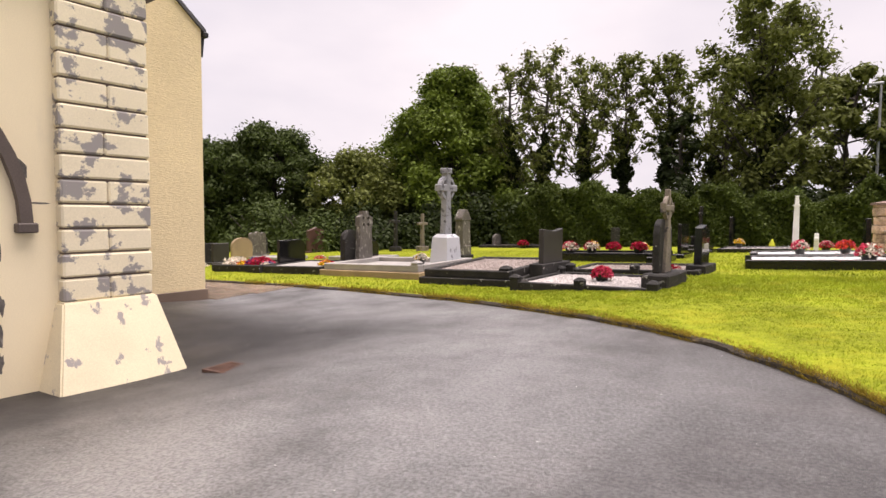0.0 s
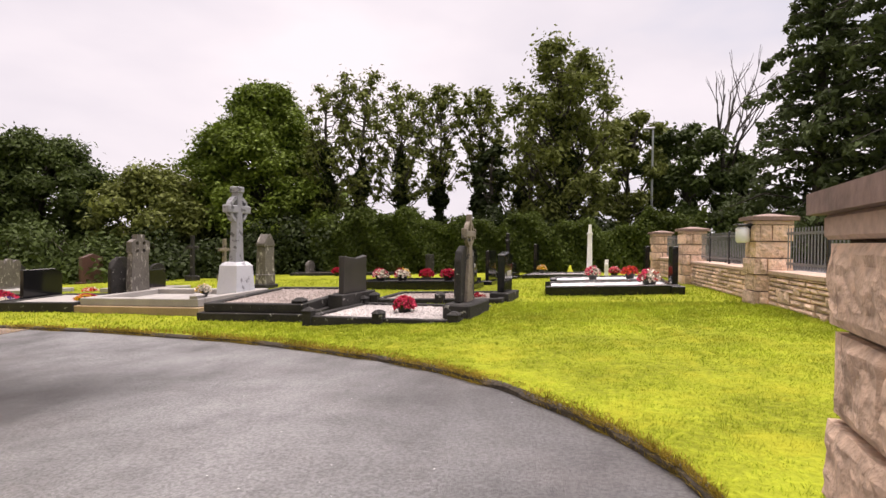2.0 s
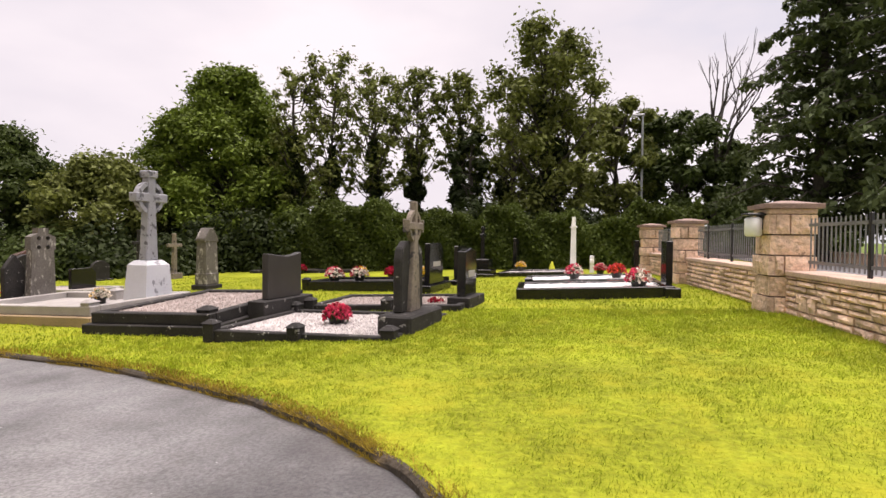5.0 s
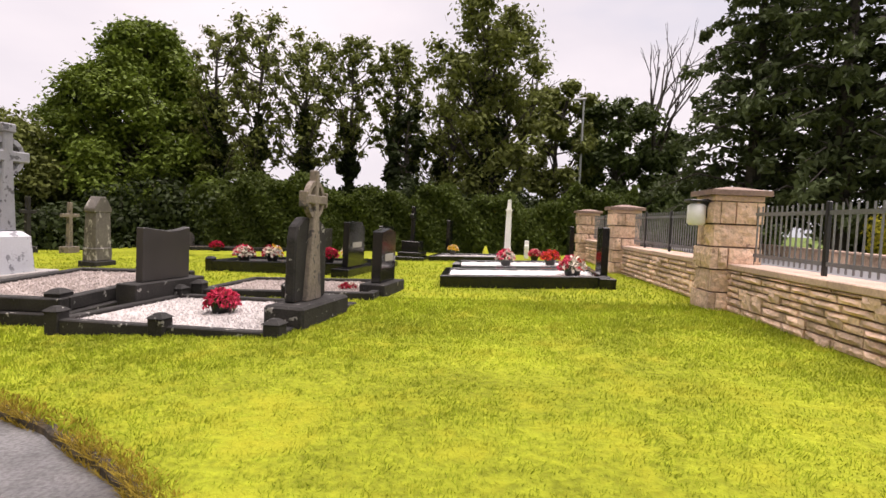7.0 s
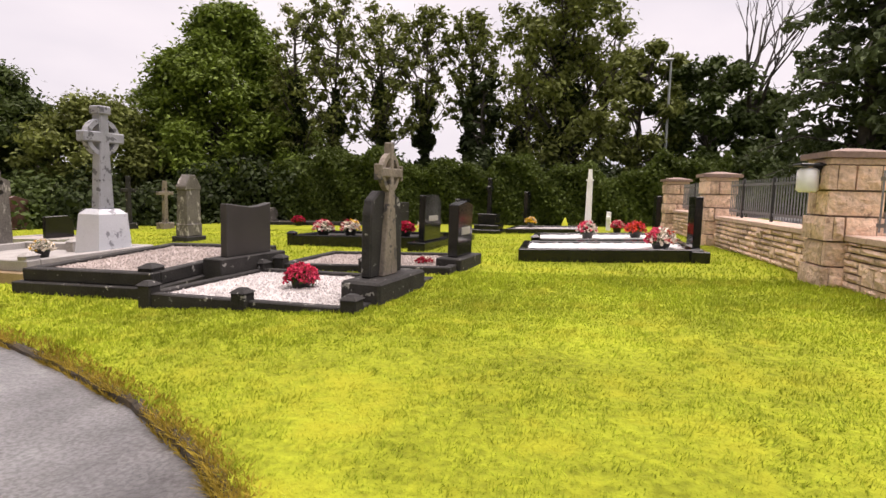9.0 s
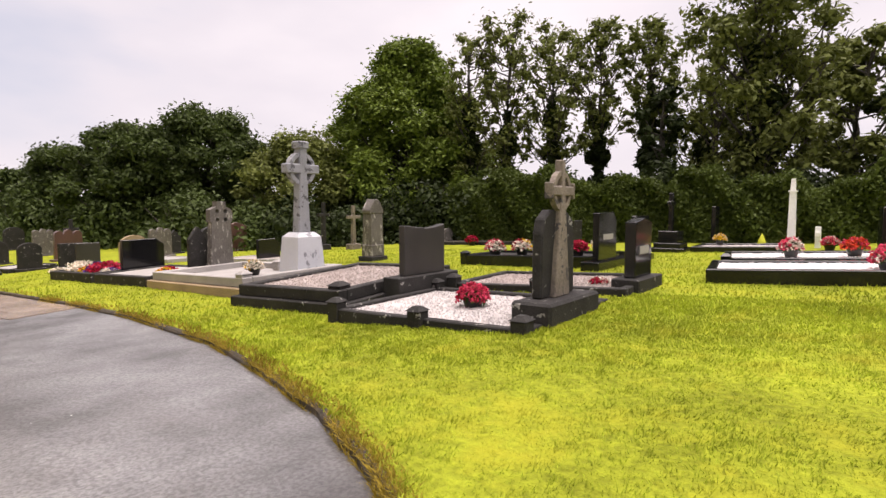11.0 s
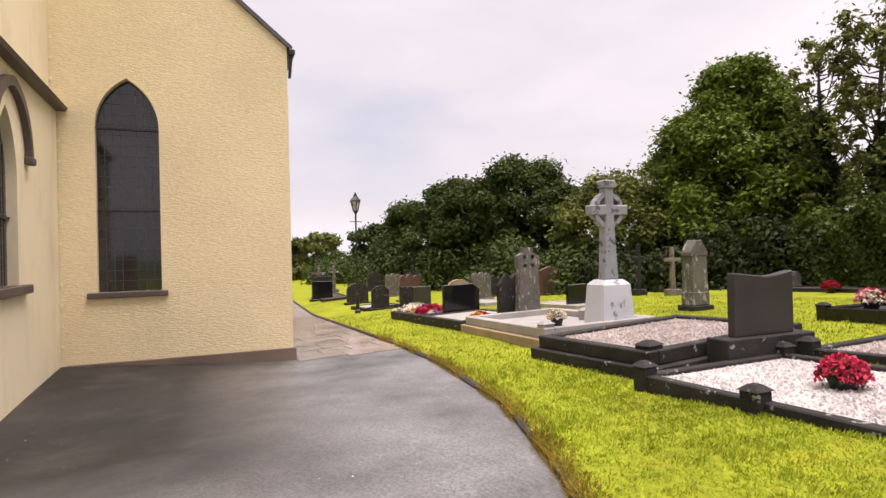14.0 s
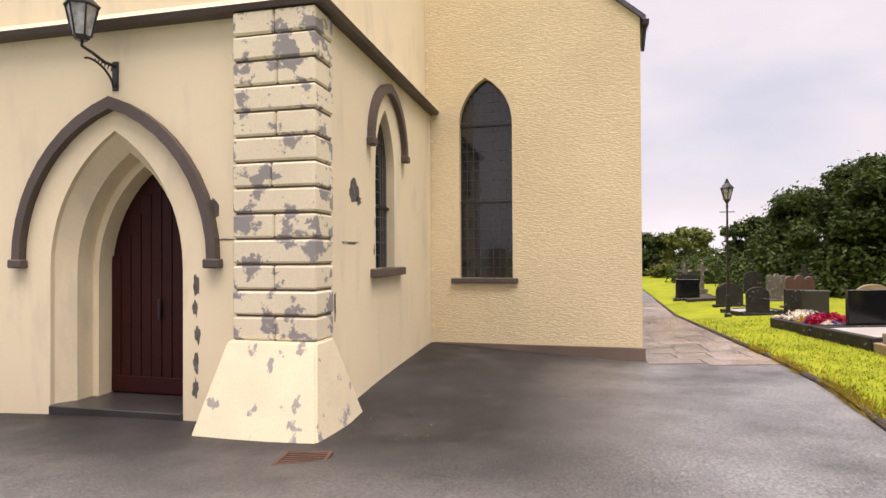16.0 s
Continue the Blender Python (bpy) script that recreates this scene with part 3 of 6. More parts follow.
    b = [bm.verts.new(front(p, z, 0.254)) for p, z in c1]
    for i in range(len(a) - 1):
        bm.faces.new((a[i], a[i + 1], b[i + 1], b[i]))
    part("door_splay", bm, M_CREAM, church)
    leaf_l = arch(AX, 0.71, -0.1, 1.68, 1.38)
    dr = part("door", extruded(leaf_l, front, 0.74, 0.80), M_DOOR, church, "dark red boarded double door, closed")
    for k in range(9):
        a = AX - 0.64 + 0.16 * k
        h = 1.66 + max(0.0, 1.26 - 1.74 * abs(a - AX) ** 1.2)
        part("board", boxed(-8.039, -8.015, a - 0.073, a + 0.073, 0.08, h, 0.006), M_DOOR, dr)
    part("kick_rail", boxed(-8.02, -7.998, AX - 0.70, AX + 0.70, 0.07, 0.28, 0.006), M_DOOR, dr)
    part("door_handle", boxed(-8.014, -7.97, AX + 0.05, AX + 0.09, 1.05, 1.32, 0.01), M_IRON, dr, "black iron handle")
    part("door_step", boxed(-8.12, -7.26, AX - 0.94, AX + 0.94, -0.5, 0.045, 0.01), M_SLATEY, church, "dark worn threshold")
    hood(church, front, AX, 1.33, 1.84, 1.83, 0.12, 0.10, 0.10)
    # tower side with its narrow window
    wn = arch(-9.62, 0.44, 1.70, 3.16, 0.92)
    part("tower_side", slab([(-12.38, lo), (-7.301, lo), (-7.301, 4.64), (-12.38, 4.64)], [wn], side, 0.55), M_CREAM, church,
         "smooth cream painted tower side")
    leaded_window(church, side, -9.62, 0.44, 1.70, 3.16, 0.92, 0.13, (2.6,))
    sill(church, side, -10.36, -8.96, 1.58, 1.70, 0.10)
    hood(church, side, -9.70, 0.74, 3.50, 0.84, 0.11, 0.09, 0.09)
    part("tower_side", boxed(-12.38, -7.301, y0, y0 + 0.5, lo, 4.64), M_CREAM, church)
    # string course and the upper stage set back behind its weathering
    bm = bmesh.new()
    frustum(bm, (-12.38, -7.13, y0 - 0.15, 4.75), (-12.38, -7.10, y0 - 0.18, 4.78), 4.64, 4.70)
    part("string_course", bm, M_BROWN, church, "brown painted string course")
    bm = bmesh.new()
    frustum(bm, (-12.38, -7.102, y0 - 0.178, 4.778), (-12.38, -7.40, y0 + 0.1, 4.50), 4.70, 4.90)
    part("weathering", bm, M_PEEL, church)
    part("tower_upper", boxed(-12.385, -7.40, y0 + 0.1, 4.50, 4.90, 13.5), M_CREAM, church, "smooth cream painted upper tower")
    # serrated toothing where the gable render meets the tower
    for k in range(16):
        z = 0.50 + k * 0.36
        if z < 4.5 or z > 5.0:
            yy = 4.605 if z < 4.7 else 4.505
            part("tooth", boxed(-12.388, -12.365, yy, yy + 0.045, z, z + 0.05), M_CREAM, church)


def corner_pier():
    pier = thing("corner_pier", -7.4, 4.1, 0, "corner pier of channelled quoin blocks with peeling cream paint and a splayed base", "quoin pier",
                 kind="structure")
    zs = [0.94 + 0.2846 * k for k in range(14)]
    shape = random.Random(11)
    for i, (a, b) in enumerate(zip(zs, zs[1:])):
        j = shape.uniform(-0.006, 0.006)
        ys = (3.63, 4.645 + j) if i % 2 else (3.63, 4.13 + shape.uniform(-0.03, 0.05), 4.645 + j)
        for y_a, y_b in zip(ys, ys[1:]):
            part("quoin_block", boxed(-7.62, -7.145 + j, y_a + 0.003, y_b - (0.003 if y_b < 4.5 else 0), a + 0.012, b - 0.012, 0.022), M_QUOIN, pier)
    part("core", boxed(-7.6, -7.185, 3.66, 4.62, 0.5, 4.638), M_PLINTH, pier)
    bm = bmesh.new()
    frustum(bm, (-8.12, -6.62, 3.36, 4.90), (-7.56, -7.10, 3.60, 4.67), -0.25, 0.95)
    bmesh.ops.bevel(bm, geom=bm.edges[:], offset=0.02, segments=2, affect="EDGES")
    part("splayed_base", bm, M_PEEL, pier, "splayed base with flaking cream paint")


def bracket_lantern():
    """A wall lantern on a scrolled iron arm above the door."""
    y, x = 1.95, -6.80
    lan = thing("wall_lantern", -7.3, y, 4.05, "black iron wall lantern on a scrolled bracket above the door", "lantern")
    part("wall_plate", boxed(-7.30, -7.275, y - 0.045, y + 0.045, 3.90, 4.26, 0.01), M_IRON, lan)
    bm = bmesh.new()
    tube(bm, [(-7.28, y, 4.20), (-7.12, y, 4.20), (-6.95, y, 4.25), (x, y, 4.28), (x, y, 4.36)], [0.02, 0.02, 0.018, 0.018, 0.025])
    pts = [(-7.26 + 0.13 * (1 - math.cos(t)) * 1.1 + 0.12 * t / 3, y, 3.94 + 0.10 * math.sin(t) + 0.07 * t) for t in [k * 0.4 for k in range(9)]]
    tube(bm, pts, [0.014] * len(pts), 6)
    for k in range(6):
        px = -7.24 + 0.05 * k
        tube(bm, [(px, y, 4.19), (px + 0.02, y, 4.12 + 0.012 * k)], [0.011, 0.006], 5)
    part("bracket", bm, M_IRON, lan)
    bm = bmesh.new()
    for k in range(6):
        a = 2 * math.pi * k / 6
        tube(bm, [(x + 0.095 * math.cos(a), y + 0.095 * math.sin(a), 4.38), (x + 0.165 * math.cos(a), y + 0.165 * math.sin(a), 4.72)], [0.011, 0.011], 5)
    tube(bm, [(x, y, 4.34), (x, y, 4.39)], [0.06, 0.10], 6)
    part("lantern_frame", bm, M_IRON, lan)
    bm = bmesh.new()
    tube(bm, [(x, y, 4.39), (x, y, 4.72)], [0.09, 0.158], 6)
    part("lantern_glass", bm, M_LAMPGLASS, lan, "clear lantern glass")
    bm = bmesh.new()
    tube(bm, [(x, y, 4.72), (x, y, 4.74), (x, y, 4.86), (x, y, 4.92), (x, y, 5.0)], [0.19, 0.19, 0.07, 0.05, 0.012], 6)
    part("lantern_cap", bm, M_IRON, lan)


def bare_patches():
    """Places where the cream paint has come away from the tower."""
    rng = random.Random(33)
    for place, a, z, w, h in ((front, 3.06, 1.55, 0.045, 0.13), (front, 3.05, 1.28, 0.04, 0.11), (front, 3.07, 0.98, 0.045, 0.14), (front, 3.06, 0.66, 0.05, 0.16),
                              (front, 3.05, 0.34, 0.05, 0.13), (front, 3.28, 2.42, 0.09, 0.17), (side, -8.36, 2.72, 0.17, 0.16), (side, -8.52, 2.62, 0.10, 0.07),
                              (side, -8.25, 2.05, 0.30, 0.022), (side, -9.12, 1.95, 0.03, 0.10), (side, -9.14, 2.35, 0.03, 0.08), (side, -7.75, 1.3, 0.03, 0.2),
                              (front, 3.42, 2.08, 0.16, 0.012)):
        n = 16
        o = []
        for k in range(n):
            t = 2 * math.pi * k / n
            r = rng.uniform(0.55, 1.15)
            o.append((a + w * r * math.cos(t), z + h * r * math.sin(t)))
        part("bare_patch", extruded(o, place, -0.003, 0.01), M_LIME, church, "grey bare render where paint has flaked")


def litter():
    """Pale flecks and grit scattered over the asphalt."""
    rng = random.Random(9)
    bm = bmesh.new()
    for k in range(85):
        if k < 35:
            x, y = rng.gauss(-8.2, 1.1), rng.gauss(5.6, 0.5)
        else:
            x, y = rng.uniform(-5, 0.3), rng.uniform(2, 8)
        if y > kerb_y(x) - 0.1 or (x < -6.5 and y < 5.0):
            continue
        z, r, a = land(x, y), rng.uniform(0.003, 0.008), rng.uniform(0, 3.1)
        v = [bm.verts.new((x + r * math.cos(a + t) * (1.8 if i % 2 else 1), y + r * math.sin(a + t), z + 0.005 + 0.003 * (i % 2)))
             for i, t in enumerate((0, 1.5, 3.1, 4.6))]
        bm.faces.new(v)
    tagged(part("grit", bm, M_MARBLE), "pale flecks of grit on the asphalt", "grit", kind="stuff")


def drain():
    z = land(-6.06, 5.02)
    gr = thing("drain_grate", -6.06, 5.02, z, "rusty cast iron drain grate set in the asphalt", "drain", rz=8)
    bm = bmesh.new()
    for x0, x1, y0, y1 in ((-.24, .24, -.22, -.19), (-.24, .24, .19, .22), (-.24, -.21, -.19, .19), (.21, .24, -.19, .19)):
        box(bm, x0, x1, y0, y1, -0.03, 0.012)
    lpart("frame", bm, M_RUST, gr)
    for k in range(8):
        lpart("bar", boxed(-0.205 + 0.052 * k, -0.18 + 0.052 * k, -.189, .189, -0.02, 0.009), M_RUST, gr)


def flags():
    """The wet stone path along the church side."""
    path = tagged(new("stone_path"), "wet worn flagstone path along the church side wall", "path", kind="structure")
    rng = random.Random(8)
    x = -12.0
    while x > -32:
        w = rng.uniform(0.6, 1.1)
        y = 8.60
        end = kerb_y(x - w / 2) - 0.05
        while y < end - 0.05:
            ln = min(rng.uniform(0.5, 0.95), end - y)
            if end - y - ln < 0.25:
                ln = end - y
            skew = 0.55 * (y - 8.6) / 2.0 if x > -13.2 else 0.0
            bm = bmesh.new()
            g = 0.012
            tilt = [rng.uniform(0, 0.006) for _ in range(4)]
            cs = [(x - w + g, y + g), (x - g + skew, y + g), (x - g + skew, y + ln - g), (x - w + g, y + ln - g)]
            top = [bm.verts.new((a, b, land(a, b) + 0.012 + t)) for (a, b), t in zip(cs, tilt)]
            bot = [bm.verts.new((a, b, land(a, b) - 0.05)) for a, b in cs]
            bm.faces.new(top)
            for i in range(4):
                bm.faces.new((bot[i], bot[(i + 1) % 4], top[(i + 1) % 4], top[i]))
            part("flagstone", bm, M_FLAG, path)
            y += ln
        x -= w


# ---- boundary wall ----
def wall_x(y):
    return 2.72 - 0.152 * (y - 11.7)


WDIR = Vector((-0.152, 1, 0)).normalized()
WRZ = math.degrees(math.atan2(-WDIR.x, WDIR.y))


def stone_block(parent, x0, x1, y0, y1, z0, z1, m, mat=None, rough=0.02, rng=random, nu=4, nv=2):
    """A rock-faced block: its face to the lawn swells unevenly."""
    bm = bmesh.new()
    seed = rng.uniform(0, 50)
    fr = []
    for i in range(nu + 1):
        for j in range(nv + 1):
            u, v = i / nu, j / nv
            edge = i in (0, nu) or j in (0, nv)
            y, z = y0 + (y1 - y0) * u, z0 + (z1 - z0) * v
            d = 0.0 if edge else rough * (0.9 + 1.1 * noise.noise((y * 9 + seed, z * 9, seed)) + 0.5 * noise.noise((y * 23, z * 23, seed)))
            fr.append(bm.verts.new((x0 - d, y, z)))
    k = nv + 1
    for i in range(nu):
        for j in range(nv):
            bm.faces.new((fr[i * k + j], fr[i * k + j + 1], fr[(i + 1) * k + j + 1], fr[(i + 1) * k + j]))
    bk = [bm.verts.new(p) for p in ((x1, y0, z0), (x1, y0, z1), (x1, y1, z1), (x1, y1, z0))]
    bm.faces.new([fr[i * k] for i in range(nu + 1)] + [bk[3], bk[0]])
    bm.faces.new([fr[i * k + nv] for i in range(nu, -1, -1)] + [bk[1], bk[2]])
    bm.faces.new([fr[j] for j in range(nv, -1, -1)] + [bk[0], bk[1]])
    bm.faces.new([fr[nu * k + j] for j in range(nv + 1)] + [bk[2], bk[3]])
    bmesh.ops.transform(bm, matrix=m, verts=bm.verts[:])
    part("stone", bm, mat or M_SAND, parent)


def gate_pier(x, y, z, h, w, label, rz=None, courses=5, nu=5, nv=3, rough=0.022, proud=0.03, eaves=0.10):
    """A square pier of rock-faced sandstone courses with a stepped cap."""
    p = thing("stone_pier", x, y, z, label, "stone pier", "boundary piers", rz=WRZ if rz is None else rz)
    rng = random.Random(int(y * 10))
    m = p.matrix_basis
    k = w / 2
    lpart("core", boxed(-k + 0.03, k - 0.03, -k + 0.03, k - 0.03, -0.2, h - 0.02), M_CORE, p)
    ch = (h - 0.02) / courses
    for c in range(courses):
        z0, z1 = c * ch + 0.012, (c + 1) * ch - 0.012
        split = rng.uniform(-0.12, 0.12)
        out = proud if c % 2 == 0 else 0.0
        for q in range(4):
            r = m @ pose(0, 0, 0, 0, 0, 90 * q)
            if (c + q) % 2:
                stone_block(p, -k - out, -k + 0.06, -k + 0.07, split - 0.01, z0, z1, r, rng=rng, rough=rough, nu=nu, nv=nv)
                stone_block(p, -k - out, -k + 0.06, split + 0.01, k - 0.07, z0, z1, r, rng=rng, rough=rough, nu=nu, nv=nv)
            else:
                stone_block(p, -k - out, -k + 0.06, -k - out + 0.002, k + out - 0.002, z0, z1, r, rng=rng, rough=rough, nu=nu, nv=nv)
    bm = bmesh.new()
    box(bm, -k - 0.03, k + 0.03, -k - 0.03, k + 0.03, h - 0.02, h + 0.06, 0.012)
    lpart("cap_bed", bm, M_COPE, p)
    bm = bmesh.new()
    e = k + eaves
    frustum(bm, (-e, e, -e, e), (-e, e, -e, e), h + 0.06, h + 0.13)
    frustum(bm, (-e + 0.001, e - 0.001, -e + 0.001, e - 0.001), (-0.08, 0.08, -0.08, 0.08), h + 0.13, h + 0.19)
    lpart("cap", bm, M_CAP, p, "weathered brown cap stone")
    return p


def boundary():
    wall = tagged(new("boundary_wall"), "low boundary wall of coursed pink sandstone with flat coping", "stone wall", kind="structure")
    rng = random.Random(21)
    base = pose(wall_x(11.7), 11.7, 0, 0, 0, WRZ)
    y_a = -3.4
    seg = ((y_a, 2.95 - 0.33), (2.95 + 0.33, 8.90 - 0.33), (8.90 + 0.33, 13.75 - 0.33))
    top = 1.47
    for a, b in seg:
        bm = boxed(0.03, 0.40, a, b, -0.2, top - 0.01, m=base)
        part("core", bm, M_CORE, wall)
        # coping stones
        y = a
        while y < b - 0.05:
            ln = min(rng.uniform(0.8, 1.1), b - y)
            part("coping_stone", boxed(-0.06, 0.49, y + 0.004, y + ln - 0.004, top, top + 0.085 + rng.uniform(-0.004, 0.004), 0.012, m=base), M_COPE, wall)
            y += ln
        # rock-faced stones in thin courses
        z = 0.62
        while z < top - 0.03:
            ch = min(rng.uniform(0.075, 0.105), top - z)
            y = a
            while y < b - 0.02:
                ln = min(rng.uniform(0.28, 0.62), b - y)
                tall = rng.random() < 0.06
                hi = min(z + (2 * ch if tall else ch), top)
                if tall:
                    ln = min(0.26, b - y)
                stone_block(wall, -0.02 - 0.012 * tall - rng.uniform(0, 0.022), 0.05, y + 0.010, y + ln - 0.010, z + 0.010, hi - 0.009, base, rng=rng, rough=0.024)
                y += ln
            z += ch


def garden_wall():
    """The low wall across the road, with its own coping stones."""
    w = tagged(new("garden_wall"), "low pink stone garden wall across the road", "stone wall", kind="structure")
    for k in range(14):
        y = 12.0 + 1.6 * k
        z = land(8.3, y)
        part("panel", boxed(8.16, 8.40, y + 0.01, y + 1.59, z - 0.2, z + 0.42, 0.01), M_SAND, w)
        part("coping_stone", boxed(8.10, 8.46, y + 0.006, y + 1.594, z + 0.424, z + 0.50, 0.012), M_COPE, w)


def railing_run(ya, yb):
    """Flat-topped iron pales on the coping, between two flat rails."""
    base = pose(wall_x(11.7), 11.7, 0, 0, 0, WRZ)
    rail = thing("railing", wall_x(11.7 + ya), 11.7 + ya, 1.555, "dark grey painted iron railing on the wall coping", "railing", "boundary railings")
    c = 0.22
    for z in (1.66, 2.20):
        part("rail", boxed(c - 0.008, c + 0.008, ya, yb, z, z + 0.045, m=base), M_RAIL, rail)
    n = int((yb - ya) / 0.118)
    first = None
    for k in range(n):
        y = ya + (k + 0.5) * (yb - ya) / n
        if k % 14 == 7:
            part("post", boxed(c - 0.022, c + 0.022, y - 0.028, y + 0.028, 1.54, 2.34, 0.006, m=base), M_IRON, rail)
            continue
        if first is None:
            first = part("pale", boxed(c - 0.008, c + 0.008, y - 0.008, y + 0.008, 1.60, 2.32, m=base), M_RAIL, rail)
            y_first = y
        else:
            o = new("pale", first.data)
            o.parent = rail
            o.matrix_parent_inverse = rail.matrix_basis.inverted()
            o.matrix_basis = Matrix.Translation(WDIR * (y - y_first))


def pier_lamp():
    y = 14.50
    x = wall_x(y) - 0.26
    lp = thing("bulkhead_lamp", x, y, 2.20, "white plastic bulkhead lamp with a black hood on the pier", "lamp", rz=WRZ)
    bm = bmesh.new()
    tube(bm, [(-0.16, 0, -0.15), (-0.16, 0, -0.12), (-0.16, 0, 0.12), (-0.16, 0, 0.15)], [0.09, 0.125, 0.125, 0.09], 12)
    lpart("diffuser", bm, M_PLASTIC, lp, "white diffuser", smooth=True)
    bm = bmesh.new()
    box(bm, -0.10, 0.06, -0.07, 0.07, -0.05, 0.22, 0.02)
    box(bm, -0.30, 0.0, -0.13, 0.13, 0.17, 0.205, 0.01)
    lpart("hood", bm, M_IRON, lp, "black hood and bracket")


# ---- graves ----
def pebbles(name, parent, x0, x1, y0, y1, z, n, mat, seed, size=0.022):
    """Loose chippings over a level bed."""
    rng = np.random.default_rng(seed)
    c = np.c_[rng.uniform(x0, x1, n), rng.uniform(y0, y1, n), z(0.0) + rng.uniform(-0.004, 0.014, n)]
    base = np.array([(1, 0, -.3), (-.4, .9, -.3), (-.5, -.8, -.3), (.1, 0, .75)])
    s = rng.uniform(0.6, 1.3, (n, 1, 1)) * size
    ang = rng.uniform(0, 6.28, n)
    rot = np.zeros((n, 3, 3))
    rot[:, 0, 0], rot[:, 0, 1], rot[:, 1, 0], rot[:, 1, 1], rot[:, 2, 2] = np.cos(ang), -np.sin(ang), np.sin(ang), np.cos(ang), 1
    v = np.einsum("kj,nij->nki", base, rot) * s + c[:, None, :]
    me = bpy.data.meshes.new(name)
    idx = [(4 * k + a, 4 * k + b, 4 * k + d) for k in range(n) for a, b, d in ((0, 1, 3), (1, 2, 3), (2, 0, 3))]
    me.from_pydata(v.reshape(-1, 3).tolist(), [], idx)
    me.materials.append(mat)
    ob = new(name, me)
    ob.parent = parent
    return tagged(ob, "loose stone chippings", kind="stuff")


def grave_plot(x, y, lx, ly, rz, h, w, mat, fill, label, posts=(), post_h=0.30, lower=None, n_chips=900, drop=0.05, base_z=None, chips=0.022, post_w=0.19, level=False):
    """A grave's kerb set along local x (length) and y (width), with its bed of chippings and its corner posts."""
    z = land(x, y) + 0.07 if base_z is None else base_z
    top = h
    g = thing("grave_plot", x, y, z, label, "grave plot", "graves")
    g.matrix_basis = pose(x, y, z, math.degrees(math.atan((land(x, y + ly) - land(x, y)) / ly)),
                          -math.degrees(math.atan((land(x + lx, y) - land(x, y)) / lx)), rz)
    if level:
        g.matrix_basis = pose(x, y, z, 0.8, -1.5, rz)
    low = -0.25
    if lower:
        lpart("footing", boxed(-0.10, lx + 0.10, -0.10, ly + 0.10, low, top * 0.48, 0.012), lower, g, "rough footing under the kerb")
        low = top * 0.48 + 0.002
    for nm, b in (("kerb_front", (0, lx, 0, w)), ("kerb_back", (0, lx, ly - w, ly)), ("kerb_foot", (0, w, w + 0.001, ly - w - 0.001)),
                  ("kerb_head", (lx - w, lx, w + 0.001, ly - w - 0.001))):
        lpart(nm, boxed(*b, low, top, 0.014), mat, g)
    bed = lpart("bed", boxed(w, lx - w, w, ly - w, low, top - drop, 0.0), fill, g)
    if n_chips:
        pebbles("gravel", bed, w + 0.02, lx - w - 0.02, w + 0.02, ly - w - 0.02, lambda a: top - drop, n_chips, fill, int(abs(x) * 10), chips)
    for px, py in posts:
        bm = bmesh.new()
        k = post_w / 2
        box(bm, px - k, px + k, py - k, py + k, -0.25, post_h + top - h, 0.012)
        frustum(bm, (px - k - 0.015, px + k + 0.015, py - k - 0.015, py + k + 0.015), (px - 0.04, px + 0.04, py - 0.04, py + 0.04),
                post_h + top - h + 0.001, post_h + top - h + 0.055)
        lpart("corner_post", bm, mat, g)
    return g


def upright(name, x, y, z, label, category, group="gravestones", rz=0):
    return thing(name, x, y, z, label, category, group, rz=rz)


def face(a, z, d):
    """Local axes of a stone that stands across the grave: width along y, thickness along x."""
    return (d, a, z)


